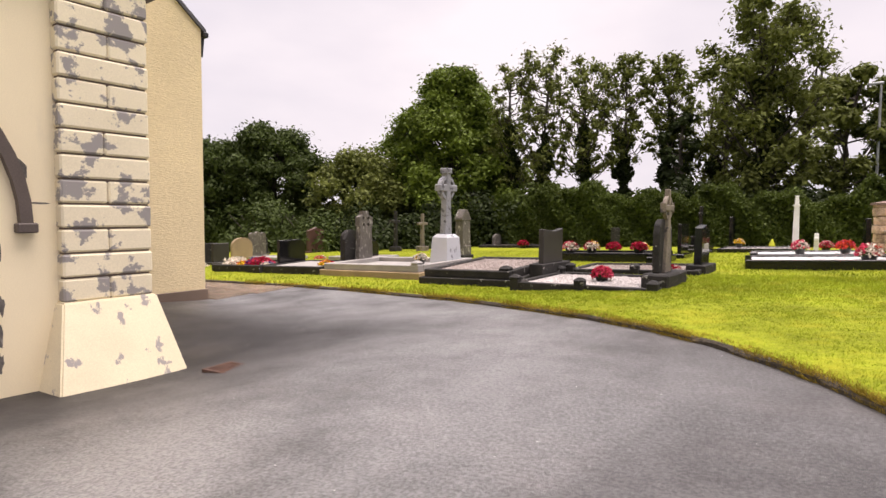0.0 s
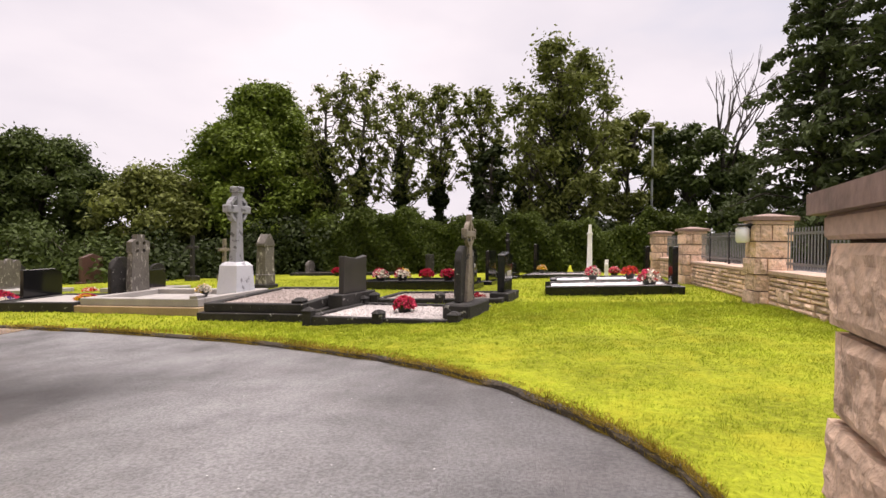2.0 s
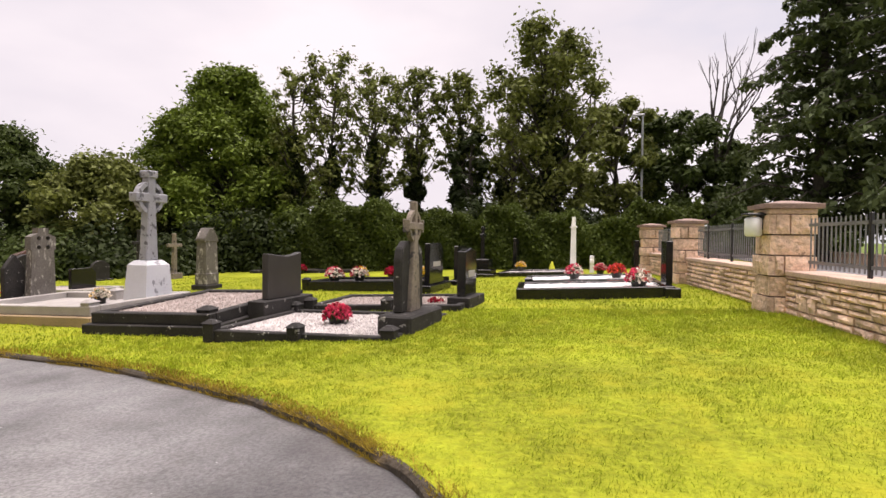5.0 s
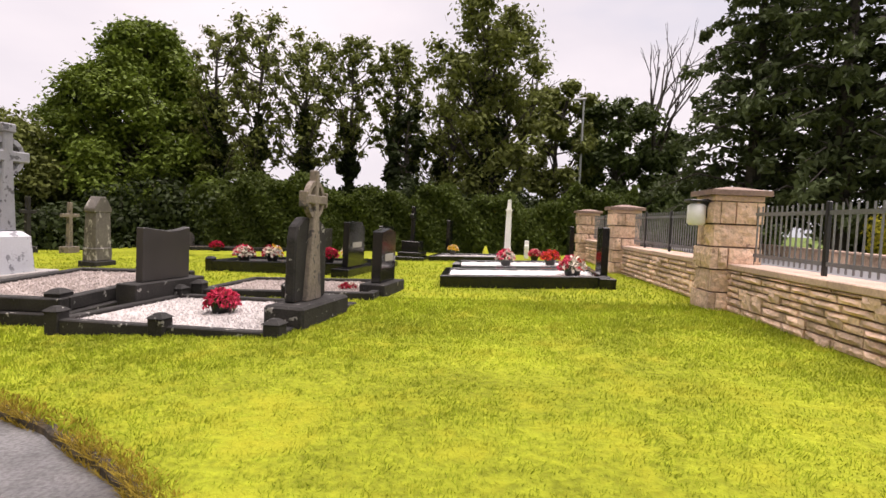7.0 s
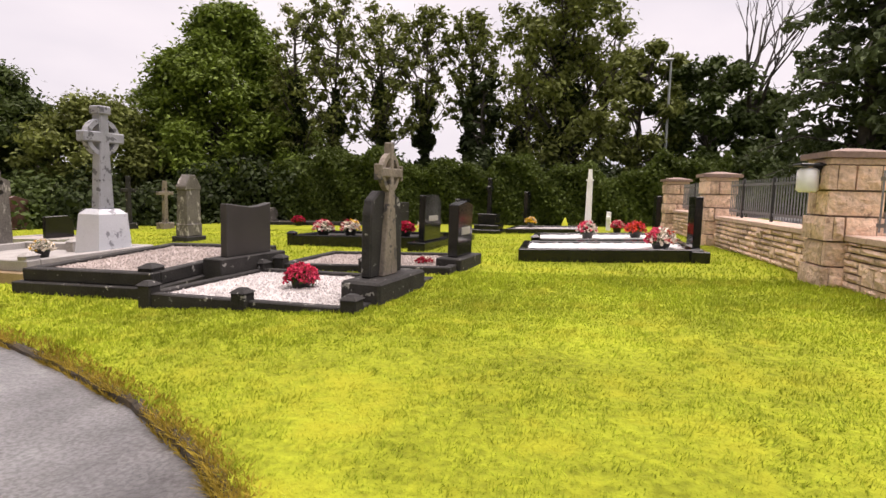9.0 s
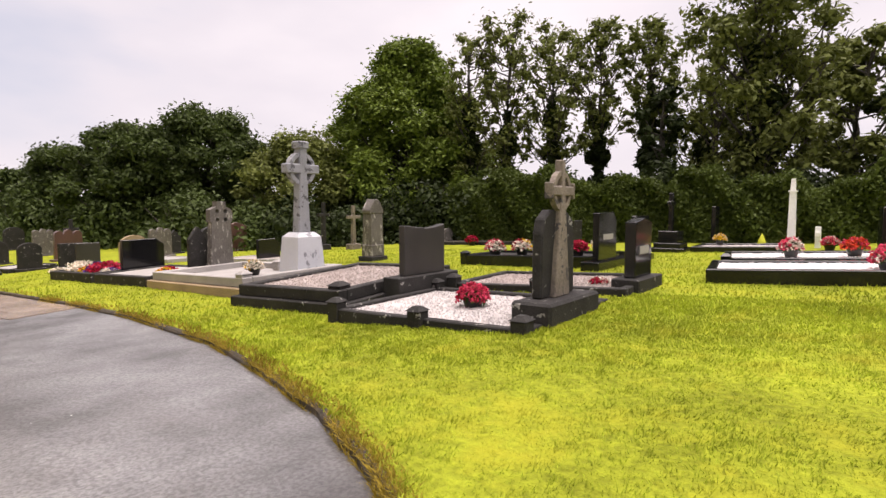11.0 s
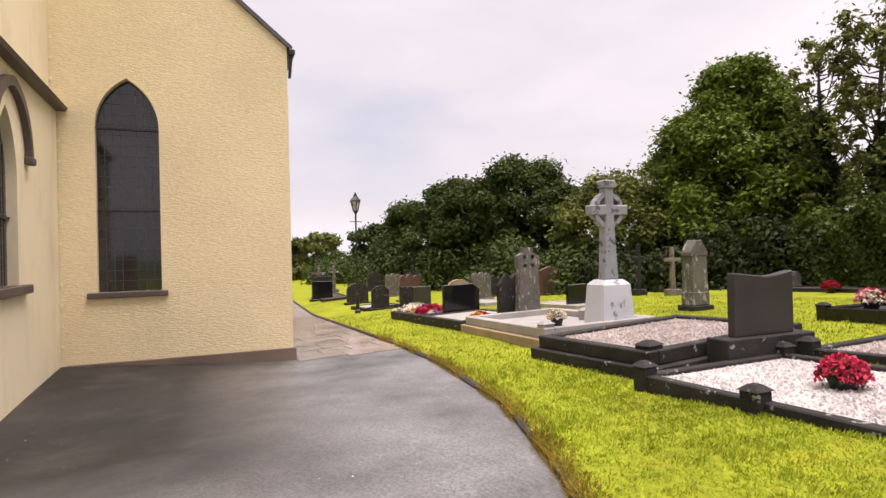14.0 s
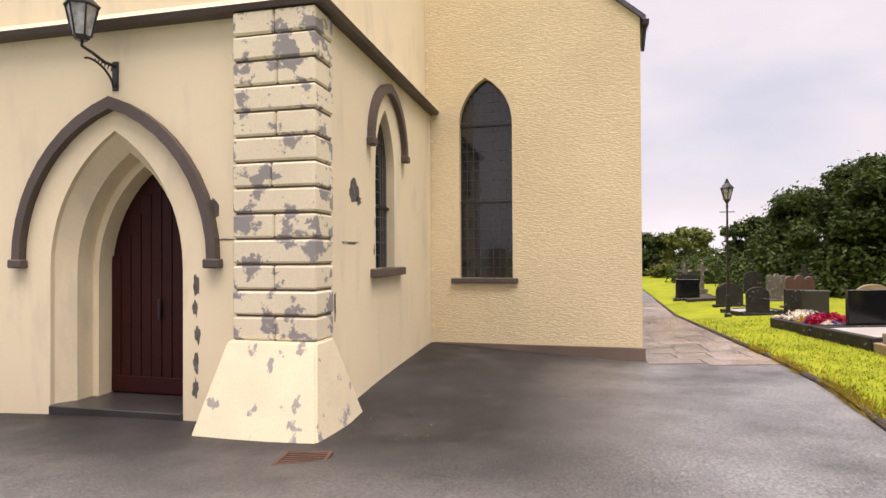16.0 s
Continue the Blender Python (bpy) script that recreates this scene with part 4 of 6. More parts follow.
def headstone(x, y, z, w, h, t, mat, label, top="flat", base=None, base_h=0.2, base_mat=None, rz=0, bevel=0.012, plaque=False):
    s = upright("headstone", x, y, z, label, "headstone", rz=rz)
    b = base_h if base else 0.0
    if base:
        lpart("base", boxed(-base[0] / 2, base[0] / 2, -base[1] / 2, base[1] / 2, -0.3, base_h, 0.014), base_mat or mat, s)
    k = w / 2
    if top == "flat":
        o = [(-k, b), (k, b), (k, h), (-k, h)]
    elif top == "wave":
        o = [(-k, b), (k, b), (k, h)] + [(k - w * i / 12, h - 0.055 * math.sin(math.pi * i / 12) * (1.15 if i < 7 else 0.9)) for i in range(1, 12)] + [(-k, h - 0.01)]
    elif top == "gable":
        o = [(-k, b), (k, b), (k, h - 0.22), (k + 0.05, h - 0.20), (0, h), (-k - 0.05, h - 0.20), (-k, h - 0.22)]
    elif top == "round":
        o = [(-k, b), (k, b)] + [(k * math.cos(math.pi * i / 12), h - k * 0.7 + k * 0.7 * math.sin(math.pi * i / 12)) for i in range(13)]
    elif top == "lobes":
        o = [(-k, b), (k, b)]
        for c in (0.66, 0.0, -0.66):
            o += [(k * c + k * 0.30 * math.cos(a), h - k * 0.3 + k * 0.3 * math.sin(a) + (0.05 if c == 0 else 0)) for a in [math.pi * i / 6 for i in range(7)]]
    elif top == "low_peak":
        o = [(-k, b), (k, b), (k, h - 0.06), (0, h), (-k, h - 0.06)]
    elif top == "peak":
        o = [(-k, b), (k, b), (k, h - 0.30), (0, h), (-k, h - 0.30)]
    else:
        o = [(-k, b), (k, b), (k, h - 0.16), (k * 0.6, h), (-k, h - 0.02)]
    tablet = lpart("tablet", extruded(o, face, -t / 2, t / 2, bevel), mat, s)
    if plaque:
        lpart("plaque", boxed(t / 2, t / 2 + 0.012, -w * 0.28, w * 0.28, h * 0.52, h * 0.52 + 0.12, 0.003), M_CONC, tablet, "pale plaque")
        lpart("plaque", boxed(-t / 2 - 0.012, -t / 2, -w * 0.28, w * 0.28, h * 0.52, h * 0.52 + 0.12, 0.003), M_CONC, tablet, "pale plaque")
    return s


def cross_outline(w, h, arm_z, arm_w, stem_w, foot_w, head_w):
    """A Latin cross outline with a tapering stem."""
    a = arm_w / 2
    return [(-foot_w / 2, 0), (foot_w / 2, 0), (stem_w / 2, arm_z - a), (w / 2, arm_z - a), (w / 2, arm_z + a), (head_w / 2, arm_z + a),
            (head_w / 2, h), (-head_w / 2, h), (-head_w / 2, arm_z + a), (-w / 2, arm_z + a), (-w / 2, arm_z - a), (-stem_w / 2, arm_z - a)]


def ring(r0, r1, cz, d0, d1, n=24):
    bm = bmesh.new()
    rows = [[bm.verts.new((d, r * math.cos(2 * math.pi * k / n), cz + r * math.sin(2 * math.pi * k / n))) for k in range(n)]
            for r, d in ((r0, d0), (r1, d0), (r1, d1), (r0, d1))]
    for i in range(4):
        p, q = rows[i], rows[(i + 1) % 4]
        for k in range(n):
            bm.faces.new((p[k], p[(k + 1) % n], q[(k + 1) % n], q[k]))
    return bm


def high_cross():
    """The tall ringed cross on its painted block."""
    s = upright("celtic_cross", -9.1, 13.70, 0.66, "tall grey granite ringed cross on a flaking white painted block", "celtic cross")
    bm = bmesh.new()
    frustum(bm, (-0.29, 0.29, -0.35, 0.35), (-0.245, 0.245, -0.29, 0.29), -0.05, 0.70)
    frustum(bm, (-0.245, 0.245, -0.29, 0.29), (-0.16, 0.16, -0.20, 0.20), 0.701, 0.79)
    lpart("pedestal", bm, M_WHITE, s, "white painted block, flaking to grey")
    bm = extruded([(a, z + 0.79) for a, z in cross_outline(0.80, 1.72, 1.25, 0.18, 0.18, 0.31, 0.18)], face, -0.10, 0.10, 0.018)
    lpart("cross", bm, M_GREY, s)
    lpart("ring", ring(0.245, 0.325, 2.04, -0.07, 0.07), M_GREY, s)
    lpart("cap", boxed(-0.125, 0.125, -0.125, 0.125, 2.43, 2.58, 0.02), M_GREY, s)


def streaked_cross():
    """A slim ringed cross standing against a dark shouldered slab."""
    s = upright("celtic_cross", -2.95, 12.48, 0.50, "weathered streaked stone cross before a dark slab, on a lichened block", "celtic cross")
    lpart("base", boxed(-0.25, 0.25, -0.68, 0.68, -0.2, 0.40, 0.03), M_DARK, s, "dark lichened base block")
    o = [(-0.42, 0.40), (0.46, 0.40), (0.45, 1.16), (0.39, 1.32), (0.20, 1.42), (-0.20, 1.42), (-0.36, 1.32), (-0.41, 1.16)]
    lpart("slab", extruded(o, face, -0.13, 0.0, 0.02), M_DARK, s, "dark stone slab")
    o = [(a, z + 0.40) for a, z in cross_outline(0.56, 1.60, 1.24, 0.11, 0.10, 0.40, 0.085)]
    lpart("cross", extruded(o, face, -0.038, 0.065, 0.012), M_TALL, s)
    lpart("ring", ring(0.175, 0.235, 1.64, -0.02, 0.05), M_TALL, s)
    lpart("arm_stop", boxed(-0.04, 0.068, -0.30, -0.265, 1.545, 1.735, 0.010), M_TALL, s)
    lpart("arm_stop", boxed(-0.04, 0.068, 0.265, 0.30, 1.545, 1.735, 0.010), M_TALL, s)


def carved_stone():
    """A slab with a small ringed cross carved into its head."""
    s = upright("headstone", -12.5, 14.02, 0.36, "grey slab with a ringed cross pierced into its head", "headstone")
    lpart("base", boxed(-0.22, 0.22, -0.40, 0.40, -0.2, 0.10, 0.02), M_DARK, s)
    o = [(-0.30, 0.10), (0.30, 0.10), (0.25, 1.22), (0.29, 1.25), (0.29, 1.52), (0.12, 1.60), (0.12, 1.72), (-0.12, 1.72), (-0.12, 1.60),
         (-0.29, 1.52), (-0.29, 1.25), (-0.25, 1.22)]
    holes = [[(a + 0.052 * math.cos(k), z + 0.052 * math.sin(k)) for k in [2 * math.pi * i / 8 for i in range(8)]]
             for a in (-0.105, 0.105) for z in (1.29, 1.49)]
    bm = slab(o, holes, lambda a, z, d: (0.09 - d, a, z), 0.18)
    lpart("slab", bm, M_LIME, s)


def lichen_pillar():
    s = upright("monument", -11.95, 18.7, land(-11.95, 18.7) + 0.08, "lichen-spotted gabled stone monument on a stepped plinth", "monument")
    bm = bmesh.new()
    box(bm, -0.27, 0.27, -0.36, 0.36, -0.2, 0.14, 0.02)
    lpart("plinth", bm, M_DARK, s)
    lpart("die", boxed(-0.21, 0.21, -0.28, 0.28, 0.14, 0.48, 0.02), M_LIME, s)
    bm = bmesh.new()
    frustum(bm, (-0.18, 0.18, -0.26, 0.26), (-0.16, 0.16, -0.24, 0.24), 0.48, 1.40)
    lpart("shaft", bm, M_LIME, s)
    o = [(-0.29, 1.40), (0.29, 1.40), (0.30, 1.50), (0.20, 1.66), (0.09, 1.82), (-0.09, 1.82), (-0.20, 1.66), (-0.30, 1.50)]
    lpart("gablet", extruded(o, face, -0.17, 0.17, 0.02), M_LIME, s)


def white_pillar():
    z = land(-1.87, 25.3) + 0.05
    s = upright("monument", -1.87, 25.3, z, "slender white marble pillar monument", "monument")
    lpart("base", boxed(-0.26, 0.26, -0.26, 0.26, -0.1, 0.16, 0.02), M_MARBLE, s)
    bm = bmesh.new()
    frustum(bm, (-0.10, 0.10, -0.10, 0.10), (-0.08, 0.08, -0.08, 0.08), 0.16, 1.62)
    lpart("shaft", bm, M_MARBLE, s)
    bm = bmesh.new()
    frustum(bm, (-0.11, 0.11, -0.11, 0.11), (-0.11, 0.11, -0.11, 0.11), 1.62, 1.67)
    frustum(bm, (-0.07, 0.07, -0.07, 0.07), (-0.05, 0.05, -0.05, 0.05), 1.67, 2.0)
    lpart("finial", bm, M_MARBLE, s)


def pedestal_cross(x, y, z, h, mat, label):
    s = upright("cross_monument", x, y, z, label, "cross monument")
    for i, (w, z0, z1) in enumerate(((0.50, -0.2, 0.14), (0.38, 0.14, 0.28), (0.28, 0.28, 0.62))):
        lpart("step", boxed(-w, w, -w, w, z0, z1, 0.012), mat, s)
    o = [(a, b + 0.62) for a, b in cross_outline(0.46, h - 0.62, (h - 0.62) * 0.72, 0.12, 0.13, 0.17, 0.12)]
    lpart("cross", extruded(o, face, -0.06, 0.06, 0.008), mat, s)


def small_cross(x, y, z, h, w, mat, label, base=True):
    s = upright("cross_monument", x, y, z, label, "cross monument")
    if base:
        lpart("base", boxed(-0.2, 0.2, -0.26, 0.26, -0.2, 0.26, 0.015), mat, s)
    b = 0.26 if base else -0.1
    o = [(p, q + b) for p, q in cross_outline(w, h - b, (h - b) * 0.70, 0.13, 0.15, 0.2, 0.13)]
    lpart("cross", extruded(o, face, -0.07, 0.07, 0.012), mat, s)


def flowers(x, y, z, r, mats, label, pot=True, seed=1, n=240, pot_h=0.16, category="flower pot"):
    z = land(x, y) + 0.07 + z
    f = thing("flower_pot" if pot else "flower_wreath", x, y, z, label, category, "grave flowers")
    zc = 0.0
    if pot:
        bm = bmesh.new()
        tube(bm, [(0, 0, 0), (0, 0, 0.02), (0, 0, pot_h - 0.02), (0, 0, pot_h)], [r * 0.42, r * 0.46, r * 0.62, r * 0.66], 12)
        lpart("pot", bm, M_POT, f, "dark pot", smooth=True)
        zc = pot_h
    rng = np.random.default_rng(seed)
    d = rng.normal(size=(n, 3))
    d /= np.linalg.norm(d, axis=1)[:, None]
    d[:, 2] = np.abs(d[:, 2]) * (0.95 if pot else 0.5) - 0.12
    heads = d * r * rng.uniform(0.78, 1.08, (n, 1)) + (0, 0, zc + r * 0.12)
    green = d[: n // 2] * r * rng.uniform(0.3, 0.95, (n // 2, 1)) + (0, 0, zc + r * 0.1)
    o = quads("greenery", green, np.full(len(green), r * 0.30), M_STEM, seed=seed)
    tagged(o, kind="stuff").parent = f
    k = len(mats)
    pick = (np.arctan2(heads[:, 1], heads[:, 0]) * k / 6.283 + rng.normal(0, 0.35, n) + 10 * k).astype(int) % k
    for i, m in enumerate(mats):
        h = heads[pick == i]
        if len(h):
            petals = np.repeat(h, 5, axis=0) + rng.normal(0, r * 0.05, (len(h) * 5, 3))
            o = quads("bloom_mass", petals, np.full(len(petals), r * 0.13), m, seed=seed + i, up=0.6)
            tagged(o, "small flower heads", kind="stuff").parent = f
    return f


def street_lamp():
    """The old-fashioned lamp post by the path."""
    x, y = -22.7, 12.4
    z = land(x, y) + 0.05
    lp = thing("lamp_post", x, y, z, "black cast iron lamp post with a tapered glass lantern", "lamp post")
    top = 4.45 - z
    bm = bmesh.new()
    tube(bm, [(0, 0, -0.1), (0, 0, 0.12), (0, 0, 0.16), (0, 0, 0.75), (0, 0, 0.80), (0, 0, top - 1.0)], [0.12, 0.12, 0.075, 0.065, 0.04, 0.03], 10)
    lpart("post", bm, M_IRON, lp)
    bm = bmesh.new()
    tube(bm, [(0, -0.24, top - 1.15), (0, 0.24, top - 1.15)], [0.018, 0.018], 6)
    lpart("ladder_bar", bm, M_IRON, lp)
    bm = bmesh.new()
    tube(bm, [(0, 0, top - 0.72), (0, 0, top - 0.36)], [0.10, 0.18], 6)
    glass_bm = bm
    bm = bmesh.new()
    for k in range(6):
        a = 2 * math.pi * k / 6
        tube(bm, [(0.10 * math.cos(a), 0.10 * math.sin(a), top - 0.74), (0.19 * math.cos(a), 0.19 * math.sin(a), top - 0.35)], [0.014, 0.014], 5)
    tube(bm, [(0, 0, top - 1.02), (0, 0, top - 0.86), (0, 0, top - 0.74), (0, 0, top - 0.72)], [0.04, 0.035, 0.11, 0.11], 6)
    tube(bm, [(0, 0, top - 0.36), (0, 0, top - 0.33), (0, 0, top - 0.17), (0, 0, top - 0.12), (0, 0, top)], [0.22, 0.22, 0.09, 0.07, 0.015], 6)
    frame_ob = lpart("lantern_frame", bm, M_IRON, lp)
    lpart("lantern_glass", glass_bm, M_LAMPGLASS, frame_ob, "pale lantern glass")


def road_pole():
    x, y = 0.5, 38.0
    z = land(x, y)
    p = thing("street_lamp", x, y, z, "tall thin galvanised street lamp behind the hedge", "street lamp")
    bm = bmesh.new()
    tube(bm, [(0, 0, -0.2), (0, 0, 1.2), (0, 0, 1.22), (0, 0, 8.75 - z)], [0.11, 0.11, 0.075, 0.055], 10)
    lpart("post", bm, M_STEEL, p)
    lpart("lamp_head", boxed(-0.55, 0.12, -0.10, 0.10, 8.73 - z, 8.86 - z, 0.03), M_STEEL, p)


def graves():
    WG, PG = M_GRAVW, M_GRAVP
    # plots beside the drive, heads away from the church
    grave_plot(-5.74, 11.40, 2.95, 2.36, 0.5, 0.17, 0.13, M_DARK, WG, "grave with dark weathered kerb, corner posts and white gravel",
               posts=((0.07, 0.07), (1.50, 0.02), (2.87, 0.07), (0.07, 2.29)), post_h=0.26, n_chips=3500, chips=0.02, base_z=0.43, level=True)
    streaked_cross()
    grave_plot(-5.62, 13.94, 2.95, 1.95, 3, 0.13, 0.13, M_DARK, PG, "grave with low dark kerb and pinkish gravel",
               posts=((0.06, 0.06), (1.6, 0.02)), post_h=0.22, n_chips=2200)
    headstone(-2.83, 15.0, 0.66, 0.74, 1.13, 0.17, M_GRAN, "black polished granite headstone with a low pointed top", "low_peak", (0.42, 1.1), 0.24, M_DARK, plaque=True)
    grave_plot(-8.28, 11.72, 2.24, 3.0, 4, 0.35, 0.17, M_DARK, PG, "grave with a two-stepped dark kerb and pink gravel", lower=M_DARK,
               posts=((2.06, 0.2),), post_h=0.40, n_chips=2600, post_w=0.24)
    headstone(-5.89, 13.56, 0.50, 1.04, 1.17, 0.13, M_SLATEY, "dark polished granite headstone with a wavy top", "wave", (0.34, 1.55), 0.36, M_DARK)
    grave_plot(-12.55, 12.42, 3.75, 2.25, -4, 0.34, 0.20, M_CONC, M_CONC, "grave with a pale concrete kerb on a tan footing", lower=M_TAN,
               posts=((3.6, 0.12), (2.0, 1.9)), post_h=0.40, n_chips=0, drop=0.13, post_w=0.22)
    high_cross()
    grave_plot(-15.35, 12.35, 2.7, 1.9, -1, 0.24, 0.16, M_DARK, M_CONC, "grave with dark kerb and pale slab", n_chips=0, drop=0.03)
    carved_stone()
    headstone(-12.7, 13.55, 0.30, 0.46, 1.2, 0.12, M_DARK, "dark weathered headstone beside a pierced slab", "peak", rz=2)
    grave_plot(-18.3, 12.40, 2.75, 1.7, -1, 0.24, 0.14, M_DARK, M_SOIL, "flower-filled grave with a dark kerb", n_chips=0, drop=0.05)
    headstone(-15.5, 13.62, 0.06, 1.10, 1.05, 0.14, M_GRAN, "black polished granite headstone with a swept top", "shoulder", (0.4, 1.4), 0.12)
    headstone(-23.1, 16.9, land(-23.1, 16.9) + 0.05, 1.08, 1.0, 0.16, M_TAN, "brown stone headstone with rounded top", "round")
    grave_plot(-8.25, 18.02, 3.55, 1.75, -2, 0.27, 0.16, M_GRAN, M_DARK, "grave with a polished black kerb and dark bed",
               posts=((0.08, 0.08),), post_h=0.31, n_chips=0, drop=0.06)
    headstone(-4.58, 18.14, land(-4.58, 18.1) + 0.06, 1.0, 1.22, 0.14, M_GRAN, "black polished granite headstone with a notched top", "shoulder", (0.4, 1.6), 0.2, plaque=True)
    headstone(-4.5, 20.2, land(-4.5, 20.2) + 0.06, 0.9, 1.1, 0.12, M_GRAN, "plain black granite headstone behind the flowers", "flat", (0.36, 1.1), 0.16)
    grave_plot(-2.08, 16.02, 3.05, 1.75, 9, 0.235, 0.15, M_GRAN, M_CHIPW, "wide grave with polished black kerb and white gravel", n_chips=2600)
    headstone(0.78, 17.0, 0.98, 0.48, 0.98, 0.13, M_GRAN, "narrow black granite headstone at the head of a white gravel plot", "flat", (0.3, 1.2), 0.08, rz=9)
    grave_plot(-2.30, 18.30, 3.0, 1.9, 9, 0.24, 0.15, M_GRAN, M_CHIPW, "second wide grave with black kerb and white gravel", n_chips=1400,
               posts=((0.08, 0.08),), post_h=0.27)
    headstone(0.20, 23.4, 0.75, 0.5, 1.2, 0.14, M_GRAN, "black granite headstone near the boundary wall", "flat", (0.3, 1.2), 0.1, rz=9)
    grave_plot(-4.1, 23.3, 2.6, 1.7, 2, 0.16, 0.14, M_GRAN, WG, "distant grave with black kerb and white gravel", n_chips=500)
    pedestal_cross(-4.72, 23.6, land(-4.72, 23.6) + 0.05, 1.72, M_GRAN, "black granite cross on a stepped pedestal")
    white_pillar()
    headstone(-4.3, 27.3, land(-4.3, 27.3) + 0.05, 0.55, 1.30, 0.14, M_GRAN, "narrow dark headstone against the hedge", "flat")
    small_cross(-1.25, 25.6, land(-1.2, 25.6) + 0.05, 0.62, 0.3, M_MARBLE, "small white marble cross", base=False)
    lichen_pillar()
    # stones further back and down the path
    for x, y, w, h, t, mat, top, label in (
            (-26.6, 15.9, 1.05, 1.26, 0.2, M_RED, "lobes", "red granite headstone with a three-lobed top"),
            (-20.9, 14.4, 0.72, 0.86, 0.15, M_SLATEY, "flat", "plain grey headstone beside the lobed stone"),
            (-23.0, 13.4, 0.72, 0.98, 0.16, M_DARK, "round", "weathered dark headstone near the lamp post"),
            (-29.9, 16.1, 0.85, 1.20, 0.2, M_LIME, "lobes", "lichened headstone with a lobed top"),
            (-27.6, 13.6, 1.0, 1.02, 0.3, M_DARK, "round", "dark weathered headstone behind the lamp post"),
            (-33.0, 12.9, 0.9, 1.25, 0.2, M_DARK, "flat", "dark headstone far down the path"),
            (-31.8, 12.7, 1.1, 1.05, 0.15, M_GRAN, "flat", "low black headstone beside the path"),
            (-23.4, 21.6, 1.05, 1.36, 0.2, M_RED, "gable", "brown granite headstone with gabled top"),
            (-13.6, 14.5, 0.75, 1.25, 0.16, M_DARK, "round", "dark stone headstone with rounded top"),
            (-25.5, 19.8, 0.6, 1.10, 0.16, M_DARK, "peak", "dark stone headstone with pointed top"),
            (-24.0, 18.4, 0.95, 1.20, 0.18, M_LIME, "lobes", "lichened stone headstone with lobed top"),
            (-15.8, 17.8, 0.85, 0.76, 0.12, M_GRAN, "shoulder", "small black polished granite headstone"),
            (-20.4, 22.4, 0.8, 0.85, 0.15, M_DARK, "round", "dark headstone before the trees"),
            (-15.8, 27.6, 0.75, 0.72, 0.15, M_LIME, "round", "small grey round-topped headstone by the hedge"),
            (-8.9, 26.4, 0.75, 0.95, 0.15, M_DARK, "flat", "dark headstone by the hedge"),
            (-21.8, 14.3, 0.9, 0.87, 0.16, M_DARK, "flat", "low dark headstone behind the flowers"),
            (-35.0, 16.5, 0.9, 1.2, 0.18, M_DARK, "round", "dark headstone at the far end")):
        headstone(x, y, land(x, y) + 0.05, w, h, t, mat, label, top, (0.36, w + 0.25), 0.1)
    small_cross(-17.5, 23.3, land(-17.5, 23.3) + 0.05, 1.86, 0.74, M_TALL, "brown stone cross on a pale base")
    small_cross(-18.9, 22.9, land(-18.9, 22.9) + 0.05, 2.05, 0.6, M_DARK, "dark stone cross under the trees")
    small_cross(-33.8, 12.9, land(-33, 13) + 0.05, 1.85, 0.8, M_LIME, "pale grey cross far down the path")
    small_cross(-36.0, 14.2, land(-36, 14) + 0.05, 1.75, 0.7, M_LIME, "grey cross far down the path")
    small_cross(-27.6, 16.4, land(-27, 16) + 0.05, 1.7, 0.6, M_DARK, "dark cross behind the lamp post")
    for x, y, lx, ly, mat, fill, label in (
            (-25.4, 12.75, 2.4, 1.5, M_DARK, M_CONC, "grave with dark kerb and pale slab by the lamp post"),
            (-34.0, 12.5, 3.4, 1.5, M_DARK, M_SOIL, "distant low grave with dark kerb"),
            (-21.6, 16.2, 2.4, 1.3, M_CONC, M_CONC, "low pale concrete grave surround"),
            (-17.4, 17.0, 2.6, 1.4, M_CONC, M_GRAVP, "grave with pale kerb and gravel"),
            (-16.2, 26.4, 5.4, 1.3, M_DARK, M_SOIL, "grave with dark kerb by the hedge")):
        grave_plot(x, y, lx, ly, 0, 0.14, 0.12, mat, fill, label, n_chips=0, drop=0.03)
    # flowers
    flowers(-4.26, 12.62, -0.03, 0.22, (M_PINK, M_CRIM, M_PINK), "pink and red flowers in a dark pot on white gravel", seed=3, n=300)
    flowers(-7.62, 18.62, 0.20, 0.25, (M_CRIM, M_PINK, M_PALE), "red and cream flowers in a pot", seed=4)
    flowers(-6.98, 18.85, 0.20, 0.25, (M_SUNNY, M_CRIM, M_PALE), "yellow, red and white flowers in a pot", seed=5)
    flowers(-5.35, 18.5, 0.20, 0.24, (M_PINK, M_CRIM), "crimson flowers in a pot", seed=6)
    flowers(-7.6, 22.6, 0.0, 0.28, (M_CRIM,), "red flowers behind the black headstone", seed=7)
    flowers(-6.6, 22.9, 0.0, 0.24, (M_PALE, M_SUNNY), "cream flowers behind the black headstone", seed=8)
    flowers(0.25, 17.0, 0.15, 0.26, (M_ORNG, M_PINK, M_PALE), "orange and pink flowers in a dark pot", seed=9)
    flowers(-1.25, 19.2, 0.19, 0.22, (M_PINK, M_PINK, M_PALE), "pink and cream flowers in a dark pot", seed=10)
    flowers(-0.25, 19.5, 0.19, 0.22, (M_PINK, M_ORNG), "coral pink flowers in a dark pot", seed=11)
    flowers(-9.05, 12.55, 0.30, 0.17, (M_PALE, M_SUNNY, M_PALE), "white and yellow flowers in a vase", seed=12)
    flowers(-13.2, 13.1, 0.21, 0.25, (M_CRIM, M_PINK, M_SUNNY), "red wreath leaning on a kerb", pot=False, seed=13, category="wreath")
